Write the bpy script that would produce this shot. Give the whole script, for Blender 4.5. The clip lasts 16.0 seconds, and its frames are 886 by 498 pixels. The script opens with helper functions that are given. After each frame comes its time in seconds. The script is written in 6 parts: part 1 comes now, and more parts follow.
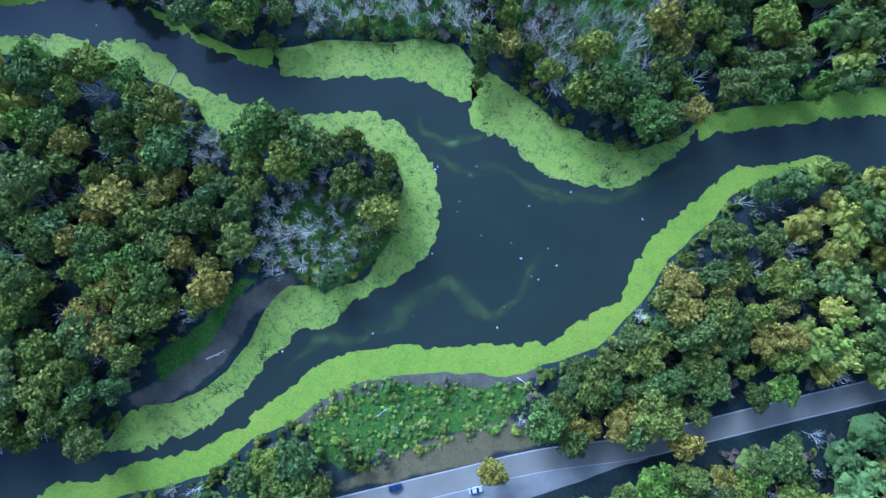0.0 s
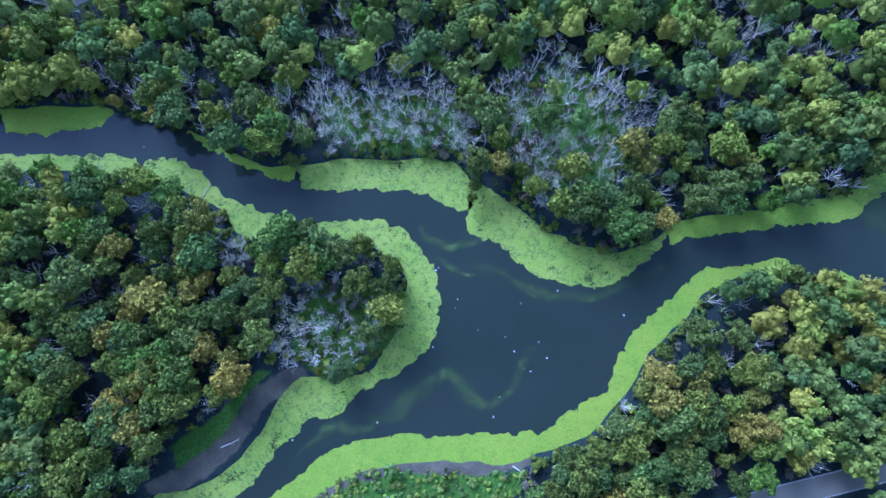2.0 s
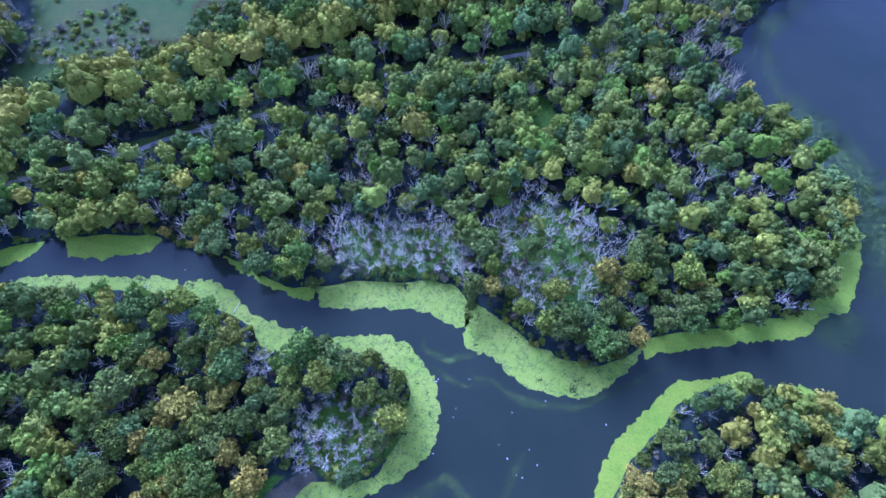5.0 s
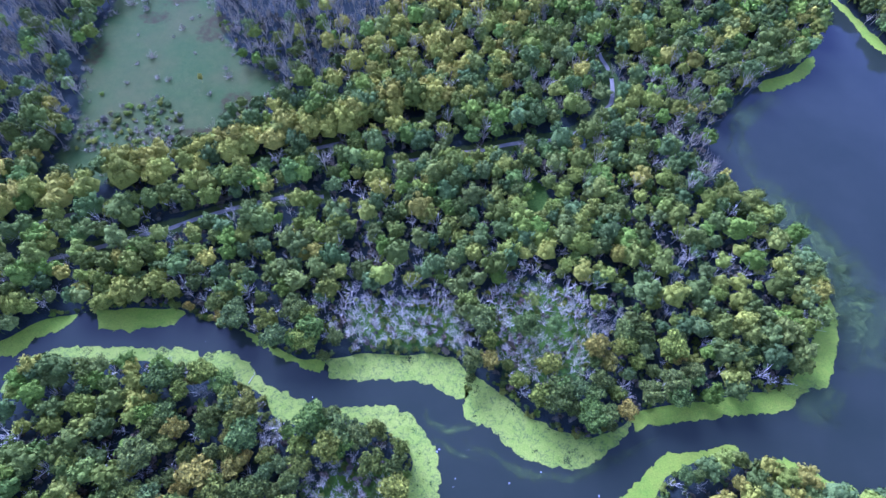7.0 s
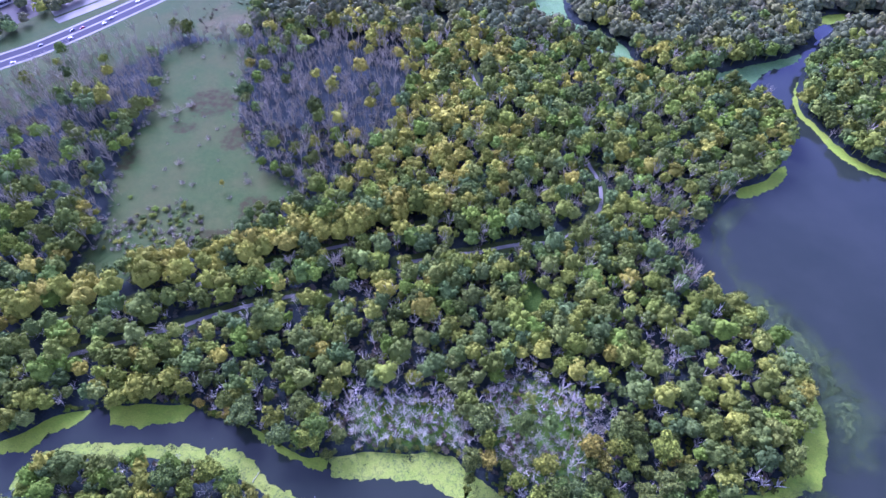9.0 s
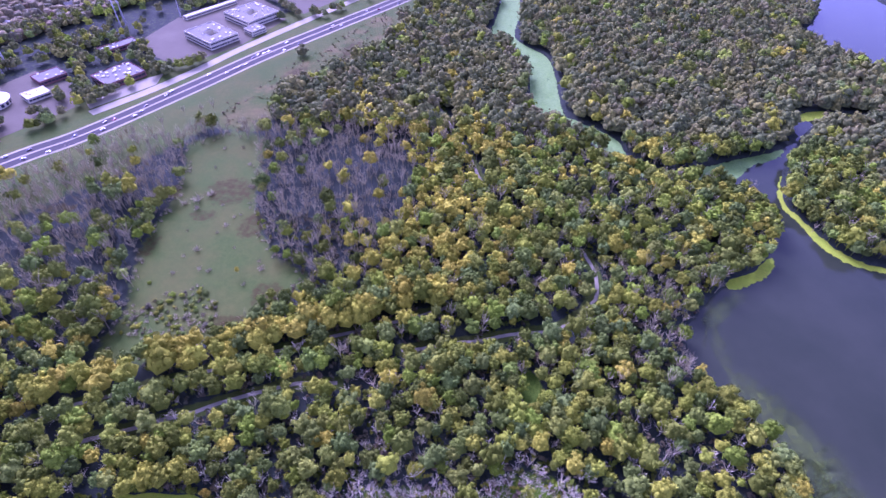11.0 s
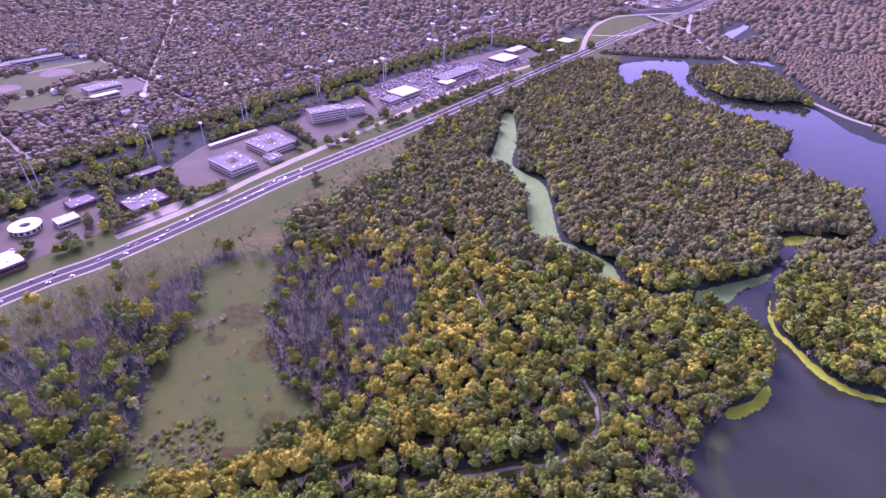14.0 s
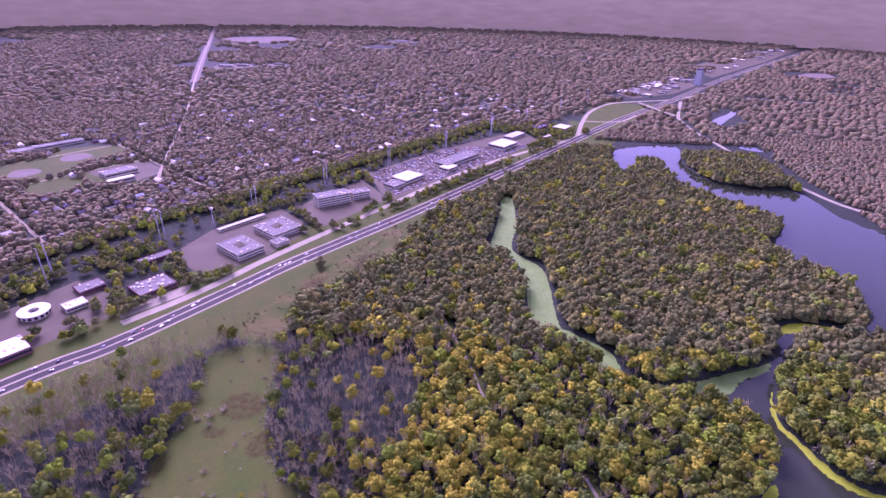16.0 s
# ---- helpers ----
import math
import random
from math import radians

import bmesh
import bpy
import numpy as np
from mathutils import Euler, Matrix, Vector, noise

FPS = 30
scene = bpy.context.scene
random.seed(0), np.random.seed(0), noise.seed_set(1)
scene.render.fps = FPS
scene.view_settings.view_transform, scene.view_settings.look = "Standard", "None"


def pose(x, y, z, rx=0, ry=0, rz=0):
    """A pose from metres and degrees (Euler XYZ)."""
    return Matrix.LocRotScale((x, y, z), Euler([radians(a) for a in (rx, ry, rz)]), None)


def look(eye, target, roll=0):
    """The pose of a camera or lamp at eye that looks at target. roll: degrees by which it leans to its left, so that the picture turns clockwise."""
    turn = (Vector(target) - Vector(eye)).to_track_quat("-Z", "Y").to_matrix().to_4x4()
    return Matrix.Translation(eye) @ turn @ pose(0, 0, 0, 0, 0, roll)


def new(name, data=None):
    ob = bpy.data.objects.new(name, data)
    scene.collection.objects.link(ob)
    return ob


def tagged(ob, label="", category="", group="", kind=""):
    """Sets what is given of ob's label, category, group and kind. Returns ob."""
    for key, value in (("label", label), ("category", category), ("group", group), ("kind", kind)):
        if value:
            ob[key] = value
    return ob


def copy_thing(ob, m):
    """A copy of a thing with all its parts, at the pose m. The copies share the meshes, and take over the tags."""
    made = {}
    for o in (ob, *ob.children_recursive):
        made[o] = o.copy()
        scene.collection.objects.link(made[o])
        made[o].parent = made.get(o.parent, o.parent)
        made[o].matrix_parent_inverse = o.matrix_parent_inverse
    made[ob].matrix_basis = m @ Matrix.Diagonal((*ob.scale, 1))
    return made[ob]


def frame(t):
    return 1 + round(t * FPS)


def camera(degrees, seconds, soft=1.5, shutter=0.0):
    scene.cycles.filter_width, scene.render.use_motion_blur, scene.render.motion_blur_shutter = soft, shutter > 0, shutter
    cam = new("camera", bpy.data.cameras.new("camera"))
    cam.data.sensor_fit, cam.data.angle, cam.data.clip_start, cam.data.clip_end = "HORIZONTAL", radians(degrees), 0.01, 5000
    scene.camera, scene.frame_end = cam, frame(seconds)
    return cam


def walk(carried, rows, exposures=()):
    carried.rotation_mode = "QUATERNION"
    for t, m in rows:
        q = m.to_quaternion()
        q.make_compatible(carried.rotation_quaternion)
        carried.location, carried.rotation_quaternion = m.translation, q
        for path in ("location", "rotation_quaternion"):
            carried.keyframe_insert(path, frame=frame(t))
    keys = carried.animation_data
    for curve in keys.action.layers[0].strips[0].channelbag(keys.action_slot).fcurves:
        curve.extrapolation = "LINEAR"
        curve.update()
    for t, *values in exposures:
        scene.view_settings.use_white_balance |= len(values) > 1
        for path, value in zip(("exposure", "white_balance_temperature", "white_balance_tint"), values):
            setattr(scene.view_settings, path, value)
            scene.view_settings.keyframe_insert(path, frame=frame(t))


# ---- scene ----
cam = camera(80.0, 16.0)
# the drone climbs straight up and tilts from straight down towards the horizon
PATH = [
    (0, (1.282, -1.474, 180.459), (1.325, -1.341, 178.464), 20.9),
    (0.5, (1.1, -1.145, 185.378), (1.141, -0.959, 183.387), 15.2),
    (1, (1.022, -0.345, 190.628), (1.058, -0.093, 188.644), 11.1),
    (1.5, (0.494, 0.061, 195.676), (0.528, 0.407, 193.706), 8.6),
    (2, (0.458, 1.319, 201.077), (0.486, 1.758, 199.126), 6.8),
    (2.5, (-0.429, 0.732, 206.087), (-0.4, 1.267, 204.16), 6.4),
    (3, (-0.36, 0.564, 211.273), (-0.337, 1.174, 209.369), 5.6),
    (3.5, (-0.528, 0.718, 216.832), (-0.507, 1.382, 214.946), 5.3),
    (4, (-0.457, 0.785, 222.205), (-0.439, 1.486, 220.332), 5.1),
    (4.2, (-0.562, 0.117, 223.836), (-0.546, 0.837, 221.971), 4.9),
    (6.3, (1.181, 0.571, 248.454), (1.159, 1.477, 246.672), 2.7),
    (6.5, (1.117, 0.009, 250.309), (1.092, 0.936, 248.538), 2.7),
    (7, (1.256, -0.224, 255.963), (1.223, 0.76, 254.222), 2.3),
    (7.5, (1.433, -0.253, 261.551), (1.392, 0.795, 259.848), 2.1),
    (8, (1.417, -0.402, 267.274), (1.369, 0.711, 265.612), 2.0),
    (8.5, (0.835, -0.528, 272.883), (0.783, 0.648, 271.266), 2.1),
    (9, (0.585, -0.79, 278.205), (0.528, 0.443, 276.63), 2.1),
    (9.2, (0.671, -0.784, 280.363), (0.611, 0.469, 278.805), 2.1),
    (11.3, (0.279, 0.334, 306.628), (0.187, 1.771, 305.241), 2.0),
    (11.5, (-0.233, -0.263, 308.46), (-0.325, 1.192, 307.09), 1.9),
    (12, (-0.43, 0.024, 314.468), (-0.529, 1.515, 313.139), 1.8),
    (12.5, (-0.506, 0.203, 319.736), (-0.61, 1.732, 318.452), 1.9),
    (13, (-0.523, -0.023, 324.916), (-0.635, 1.546, 323.681), 1.8),
    (13.5, (-0.893, 0.28, 330.802), (-1.011, 1.887, 329.616), 1.8),
    (14, (-1.115, 0.24, 336.477), (-1.24, 1.885, 335.345), 1.7),
    (14.5, (-0.854, 0.007, 342.407), (-0.987, 1.689, 341.334), 1.7),
    (15, (-0.763, 0.054, 348.196), (-0.902, 1.773, 347.183), 1.7),
    (15.5, (-1.645, -0.5, 354.133), (-1.788, 1.253, 353.181), 1.8),
    (16, (-1.026, -0.679, 359.597), (-1.176, 1.099, 358.694), 1.7),
]

EXPOSURES = [(0, 0.62, 3700, 37), (3.5, 0.85, 3730, 51), (7, 1.17, 3950, 66), (9, 1.28, 4270, 81), (12.5, 1.22, 4960, 111), (16, 0.95, 5300, 122)]
walk(cam, [(t, look(eye, target, roll)) for t, eye, target, roll in PATH], EXPOSURES)

# ---- daylight: a soft overcast evening, the brighter sky ahead ----
SUN_AZ, SUN_EL = radians(-32), radians(34)
world = bpy.data.worlds.new("overcast_sky")
scene.world = world
world.use_nodes = True
wn = world.node_tree.nodes
sky = wn.new("ShaderNodeTexSky")
sky.sky_type, sky.sun_disc = "NISHITA", False
sky.sun_elevation, sky.sun_rotation = SUN_EL, SUN_AZ
sky.air_density, sky.dust_density, sky.ozone_density = 1.0, 2.5, 2.0
wn["Background"].inputs["Strength"].default_value = 0.135
cloud = wn.new("ShaderNodeHueSaturation")
cloud.inputs["Saturation"].default_value = 0.5
world.node_tree.links.new(sky.outputs[0], cloud.inputs["Color"])
world.node_tree.links.new(cloud.outputs[0], wn["Background"].inputs["Color"])
sun = new("sun", bpy.data.lights.new("sun", "SUN"))
sun.data.energy, sun.data.angle, sun.data.color = 2.5, radians(32), (1.0, 0.95, 0.86)
sun.matrix_world = look((math.sin(SUN_AZ) * 90 * math.cos(SUN_EL), math.cos(SUN_AZ) * 90 * math.cos(SUN_EL), 90 * math.sin(SUN_EL)), (0, 0, 0))


# ---- materials ----
def material(name, rough=0.8, metal=0.0, gloss=0.15):
    m = bpy.data.materials.new(name)
    m.use_nodes = True
    b = m.node_tree.nodes["Principled BSDF"]
    b.inputs["Roughness"].default_value, b.inputs["Metallic"].default_value = rough, metal
    b.inputs["Specular IOR Level"].default_value = gloss if rough > 0.5 else 0.5
    return m, m.node_tree.nodes, m.node_tree.links, b


def noise_node(n, l, scale, detail=4.0, rough=0.55, coords="Object"):
    tc, t = n.new("ShaderNodeTexCoord"), n.new("ShaderNodeTexNoise")
    t.inputs["Scale"].default_value, t.inputs["Detail"].default_value, t.inputs["Roughness"].default_value = scale, detail, rough
    l.new(tc.outputs[coords], t.inputs["Vector"])
    return t.outputs["Fac"]


def ramp(n, l, fac, *stops):
    r = n.new("ShaderNodeValToRGB")
    el = r.color_ramp.elements
    while len(el) < len(stops):
        el.new(0.5)
    for e, (p, c) in zip(el, stops):
        e.position, e.color = p, (*c, 1) if len(c) == 3 else c
    l.new(fac, r.inputs["Fac"])
    return r.outputs["Color"]


def mix(n, l, fac, a, b, kind="MIX"):
    m = n.new("ShaderNodeMix")
    m.data_type, m.blend_type = "RGBA", kind
    for key, v in ((0, fac), (6, a), (7, b)):
        if isinstance(v, (int, float)):
            m.inputs[key].default_value = v
        elif isinstance(v, tuple):
            m.inputs[key].default_value = (*v, 1)
        else:
            l.new(v, m.inputs[key])
    return m.outputs[2]


def bump(n, l, b, height, strength=0.4, distance=0.1):
    k = n.new("ShaderNodeBump")
    k.inputs["Strength"].default_value, k.inputs["Distance"].default_value = strength, distance
    l.new(height, k.inputs["Height"])
    l.new(k.outputs["Normal"], b.inputs["Normal"])


def plain(name, colour, rough=0.7, metal=0.0, scale=0.5, spread=0.25, grain=8.0, relief=0.03):
    """A surface of one colour with stains at a large scale and grain at a small one."""
    m, n, l, b = material(name, rough, metal)
    lo, hi = tuple(c * (1 - spread) for c in colour), tuple(min(1, c * (1 + spread)) for c in colour)
    c = ramp(n, l, noise_node(n, l, scale), (0.3, lo), (0.7, hi))
    fine = noise_node(n, l, grain, 3)
    l.new(mix(n, l, 0.35, c, ramp(n, l, fine, (0.3, lo), (0.7, hi))), b.inputs["Base Color"])
    bump(n, l, b, fine, 0.3, relief)
    return m


def attribute(n, name):
    a = n.new("ShaderNodeAttribute")
    a.attribute_name = name
    return a


def leaf_material(name, colours, by_tint=False, contrast=1.0, mottle=1.0, clump=1.7):
    """Leaves: a colour for each tree between the given ones, and a shade for each spray of leaves."""
    m, n, l, b = material(name, 0.8, gloss=0.03)
    if by_tint:
        base = attribute(n, "tint").outputs["Color"]
    else:
        info = n.new("ShaderNodeObjectInfo")
        base = ramp(n, l, info.outputs["Random"], *[(i / max(1, len(colours) - 1), c) for i, c in enumerate(colours)])
    geo = n.new("ShaderNodeNewGeometry")
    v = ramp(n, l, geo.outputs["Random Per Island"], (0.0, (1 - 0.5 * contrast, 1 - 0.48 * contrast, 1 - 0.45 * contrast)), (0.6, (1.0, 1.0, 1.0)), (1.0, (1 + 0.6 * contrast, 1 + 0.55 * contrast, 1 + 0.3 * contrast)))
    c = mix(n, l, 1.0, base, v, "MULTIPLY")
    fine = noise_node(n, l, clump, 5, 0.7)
    # random clump tones; the yellow bright end also paints in sunlit highlights
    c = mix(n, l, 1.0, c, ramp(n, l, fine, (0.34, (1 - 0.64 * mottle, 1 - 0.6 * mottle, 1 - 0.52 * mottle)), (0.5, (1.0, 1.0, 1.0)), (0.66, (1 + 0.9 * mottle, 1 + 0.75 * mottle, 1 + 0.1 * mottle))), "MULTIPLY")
    l.new(c, b.inputs["Base Color"])
    bump(n, l, b, fine, mottle, 0.6)
    return m


GREENS = ((0.127, 0.159, 0.0146), (0.211, 0.261, 0.0163), (0.102, 0.157, 0.0253), (0.247, 0.272, 0.0186), (0.0905, 0.123, 0.0146), (0.162, 0.199, 0.0253), (0.12, 0.18, 0.0333), (0.155, 0.238, 0.0133))
GOLDS = ((0.275, 0.288, 0.0180), (0.338, 0.316, 0.0200), (0.236, 0.268, 0.0180), (0.299, 0.276, 0.0210))
# far-tree tones, with some pale bluish distance haze mixed into the colours
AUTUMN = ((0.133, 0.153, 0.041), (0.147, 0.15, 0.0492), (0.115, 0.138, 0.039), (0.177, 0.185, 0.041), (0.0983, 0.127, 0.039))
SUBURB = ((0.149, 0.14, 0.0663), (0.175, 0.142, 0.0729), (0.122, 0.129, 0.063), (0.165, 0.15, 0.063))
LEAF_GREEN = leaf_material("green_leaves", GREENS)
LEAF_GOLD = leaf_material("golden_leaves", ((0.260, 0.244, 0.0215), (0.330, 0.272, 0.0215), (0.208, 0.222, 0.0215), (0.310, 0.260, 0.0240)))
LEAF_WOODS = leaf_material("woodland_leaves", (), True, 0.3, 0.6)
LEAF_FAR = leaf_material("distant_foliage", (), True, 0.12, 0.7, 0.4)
BARK = plain("bark", (0.10, 0.08, 0.06), 0.9, scale=1.5, grain=12)
DEAD_WOOD = plain("bleached_dead_wood", (0.76, 0.72, 0.44), 0.8, scale=1.0, spread=0.3, grain=10)
ASPHALT = plain("worn_asphalt", (0.27, 0.25, 0.125), 0.85, scale=0.08, spread=0.2, grain=3)
LANE_ASPHALT = plain("highway_asphalt", (0.056, 0.057, 0.037), 0.85, scale=0.05, spread=0.15, grain=2)
CONCRETE = plain("pale_concrete", (0.33, 0.315, 0.175), 0.85, scale=0.06, spread=0.18, grain=2)
GRAVEL = plain("trail_gravel", (0.29, 0.275, 0.16), 0.95, scale=0.2, spread=0.25, grain=4)
PAINT_WHITE = plain("road_paint", (0.66, 0.64, 0.45), 0.7, scale=0.6)


def ground_material():
    m, n, l, b = material("ground_cover", 0.95)
    big, mid, fine = noise_node(n, l, 0.03, 5), noise_node(n, l, 0.22, 5), noise_node(n, l, 1.3, 4)
    c = mix(n, l, 0.5, ramp(n, l, mid, (0.3, (0.0165, 0.0275, 0.0158)), (0.7, (0.0385, 0.0578, 0.0284))), ramp(n, l, fine, (0.3, (0.0165, 0.0248, 0.0158)), (0.7, (0.0495, 0.0605, 0.0398))))
    grass = mix(n, l, 0.5, ramp(n, l, big, (0.35, (0.0619, 0.135, 0.0045)), (0.65, (0.0963, 0.165, 0.0088))), ramp(n, l, fine, (0.35, (0.0275, 0.0715, 0.0035)), (0.65, (0.138, 0.235, 0.0123))))
    lawn = mix(n, l, 0.3, mix(n, l, 0.35, ramp(n, l, big, (0.38, (0.0534, 0.114, 0.007)), (0.66, (0.107, 0.122, 0.0156))), ramp(n, l, mid, (0.35, (0.0356, 0.0737, 0.007)), (0.7, (0.0926, 0.122, 0.0138)))), ramp(n, l, fine, (0.3, (0.0285, 0.0491, 0.0088)), (0.7, (0.121, 0.122, 0.0348))))
    dry = mix(n, l, 0.5, ramp(n, l, mid, (0.35, (0.119, 0.108, 0.0251)), (0.65, (0.186, 0.157, 0.0436))), ramp(n, l, fine, (0.3, (0.0965, 0.0891, 0.0232)), (0.7, (0.216, 0.174, 0.0562))))
    mud = mix(n, l, 0.4, ramp(n, l, mid, (0.35, (0.0761, 0.0703, 0.0318)), (0.65, (0.143, 0.13, 0.0585))), ramp(n, l, fine, (0.3, (0.0805, 0.0742, 0.0337)), (0.7, (0.161, 0.145, 0.0654))))
    rust = mix(n, l, 0.5, ramp(n, l, mid, (0.35, (0.0399, 0.0363, 0.006)), (0.65, (0.0646, 0.0506, 0.0084))), ramp(n, l, fine, (0.3, (0.0304, 0.0374, 0.0054)), (0.7, (0.076, 0.0638, 0.0102))))
    for name, col in (("lawn", lawn), ("dry", dry), ("rust", rust), ("grass", grass), ("mud", mud)):
        a = attribute(n, name)
        s = n.new("ShaderNodeMath")
        s.operation = "MULTIPLY_ADD"
        l.new(mix(n, l, 0.75, mid, big) if name == "dry" else mid, s.inputs[0])
        s.inputs[1].default_value = 0.9
        l.new(a.outputs["Fac"], s.inputs[2])
        edge = ramp(n, l, s.outputs[0], (0.74, (0, 0, 0)), (1.02, (1, 1, 1)))
        c = mix(n, l, edge, c, col)
    l.new(c, b.inputs["Base Color"])
    bump(n, l, b, fine, 0.7, 0.4)
    return m


def water_material():
    m, n, l, b = material("still_dark_water", 0.06)
    c = ramp(n, l, noise_node(n, l, 0.02, 4), (0.35, (0.025, 0.035, 0.016)), (0.65, (0.033, 0.043, 0.021)))
    l.new(c, b.inputs["Base Color"])
    b.inputs["IOR"].default_value = 1.33
    b.inputs["Specular Tint"].default_value = (1.0, 0.98, 0.74, 1)
    b.inputs["Specular IOR Level"].default_value = 0.5
    bump(n, l, b, noise_node(n, l, 0.5, 3), 0.08, 0.2)
    return m


def weed_material(name, light, dark, hole=0.33, cracks=0.5, cover=1.0, soft=0.06, thin=0.25):
    """A mat of floating duckweed: pale and dark green patches, with ragged gaps that show the water."""
    m, n, l, b = material(name, 0.75)
    big, mid, fine = noise_node(n, l, 0.05, 5), noise_node(n, l, 0.35, 6, 0.65), noise_node(n, l, 1.6, 4, 0.7)
    c = mix(n, l, 0.5, ramp(n, l, big, (0.35, dark), (0.65, light)), ramp(n, l, mid, (0.3, dark), (0.6, light)))
    c = mix(n, l, 1.0, c, ramp(n, l, fine, (0.3, (0.7, 0.75, 0.6)), (0.7, (1.15, 1.12, 1.1))), "MULTIPLY")
    vein = ramp(n, l, noise_node(n, l, 0.13, 6, 0.66), (0.46, (0, 0, 0)), (0.50, (cracks, cracks, cracks)), (0.54, (0, 0, 0)))
    clump = ramp(n, l, noise_node(n, l, 0.9, 4, 0.7), (0.42, (0, 0, 0)), (0.58, (1, 1, 1)))
    c = mix(n, l, mix(n, l, 1.0, vein, clump, "MULTIPLY"), c, (0.028, 0.066, 0.026))
    l.new(c, b.inputs["Base Color"])
    bump(n, l, b, fine, 0.4, 0.1)
    gap = mix(n, l, 0.5, mix(n, l, 0.45, mid, fine), noise_node(n, l, 0.09, 4))
    l.new(ramp(n, l, gap, (hole, (thin, thin, thin)), (hole + soft, (cover, cover, cover))), b.inputs["Alpha"])
    return m


def veil_material():
    """Loose weed in swirls: threads and wisps with clear water between them."""
    m, n, l, b = material("thin_weed_film", 0.7)
    swirl, wisp, fine = noise_node(n, l, 0.08, 7, 0.62), noise_node(n, l, 0.3, 7, 0.68), noise_node(n, l, 1.4, 4, 0.7)
    swirl.node.inputs["Distortion"].default_value, wisp.node.inputs["Distortion"].default_value = 1.1, 1.2
    l.new(ramp(n, l, wisp, (0.35, (0.0715, 0.127, 0.0165)), (0.65, (0.176, 0.247, 0.0385))), b.inputs["Base Color"])
    threads = ramp(n, l, swirl, (0.38, (0.22, 0.22, 0.22)), (0.445, (0.85, 0.85, 0.85)), (0.485, (0.32, 0.32, 0.32)), (0.53, (0.38, 0.38, 0.38)), (0.57, (0.9, 0.9, 0.9)), (0.63, (0.22, 0.22, 0.22)))
    body = mix(n, l, 1.0, threads, ramp(n, l, mix(n, l, 0.4, wisp, fine), (0.40, (0, 0, 0)), (0.60, (1, 1, 1))), "MULTIPLY")
    l.new(mix(n, l, 1.0, body, attribute(n, "fade").outputs["Color"], "MULTIPLY"), b.inputs["Alpha"])
    return m


GROUND, WATER = ground_material(), water_material()
WEED = weed_material("duckweed", (0.35, 0.43, 0.014), (0.23, 0.37, 0.006), 0.30, 0.25, thin=0.5)
WEED_MOTTLED = weed_material("mottled_duckweed", (0.37, 0.43, 0.035), (0.23, 0.35, 0.010), 0.39, 0.8, thin=0.45)
WEED_PALE = weed_material("pale_pond_weed", (0.198, 0.341, 0.0825), (0.148, 0.291, 0.044), 0.33, 0.4)
WEED_FILM = veil_material()


# ---- tools ----
def mesh_of(name, verts, faces, mat, smooth=False):
    me = bpy.data.meshes.new(name)
    me.from_pydata(verts, [], faces)
    me.materials.append(mat)
    if smooth:
        me.shade_smooth()
    return me


def part(name, me, parent=None, label=""):
    ob = new(name, me)
    if parent:
        ob.parent = parent
    return tagged(ob, label)


def quad_mesh(name, v, f, mat, attrs=()):
    """A mesh of quads out of arrays; attrs: (name, type, values)."""
    me = bpy.data.meshes.new(name)
    me.vertices.add(len(v))
    me.vertices.foreach_set("co", np.asarray(v, np.float32).ravel())
    me.loops.add(len(f) * 4)
    me.loops.foreach_set("vertex_index", np.asarray(f, np.int32).ravel())
    me.polygons.add(len(f))
    me.polygons.foreach_set("loop_start", np.arange(0, len(f) * 4, 4, dtype=np.int32))
    for key, kind, values in attrs:
        a = me.attributes.new(key, kind, "POINT")
        a.data.foreach_set("color" if kind == "FLOAT_COLOR" else "value", np.asarray(values, np.float32).ravel())
    me.update()
    me.validate()
    me.materials.append(mat)
    return me


def spline(points, step, closed=False, wobble=0.0, scale=0.1, seed=0.0):
    """An even line through the points (Catmull-Rom), with a natural wobble."""
    p = [Vector((*q, 0)) for q in points]
    out = []
    count = len(p) if closed else len(p) - 1
    for i in range(count):
        a, b, c, d = (p[(i + k) % len(p)] if closed else p[min(max(i + k, 0), len(p) - 1)] for k in (-1, 0, 1, 2))
        steps = max(1, int((c - b).length / step))
        for j in range(steps):
            t = j / steps
            out.append(0.5 * (2 * b + (c - a) * t + (2 * a - 5 * b + 4 * c - d) * t * t + (3 * b - a - 3 * c + d) * t ** 3))
    if not closed:
        out.append(p[-1])
    if wobble:
        out = [q + wobble * noise.fractal(Vector((q.x * scale + seed, q.y * scale, seed)), 0.6, 2.0, 4) * Vector((1, 0.6, 0)) + wobble * noise.fractal(Vector((q.y * scale, q.x * scale + 9, seed + 5)), 0.6, 2.0, 4) * Vector((-0.4, 1, 0)) for q in out]
    return np.array([(q.x, q.y) for q in out])


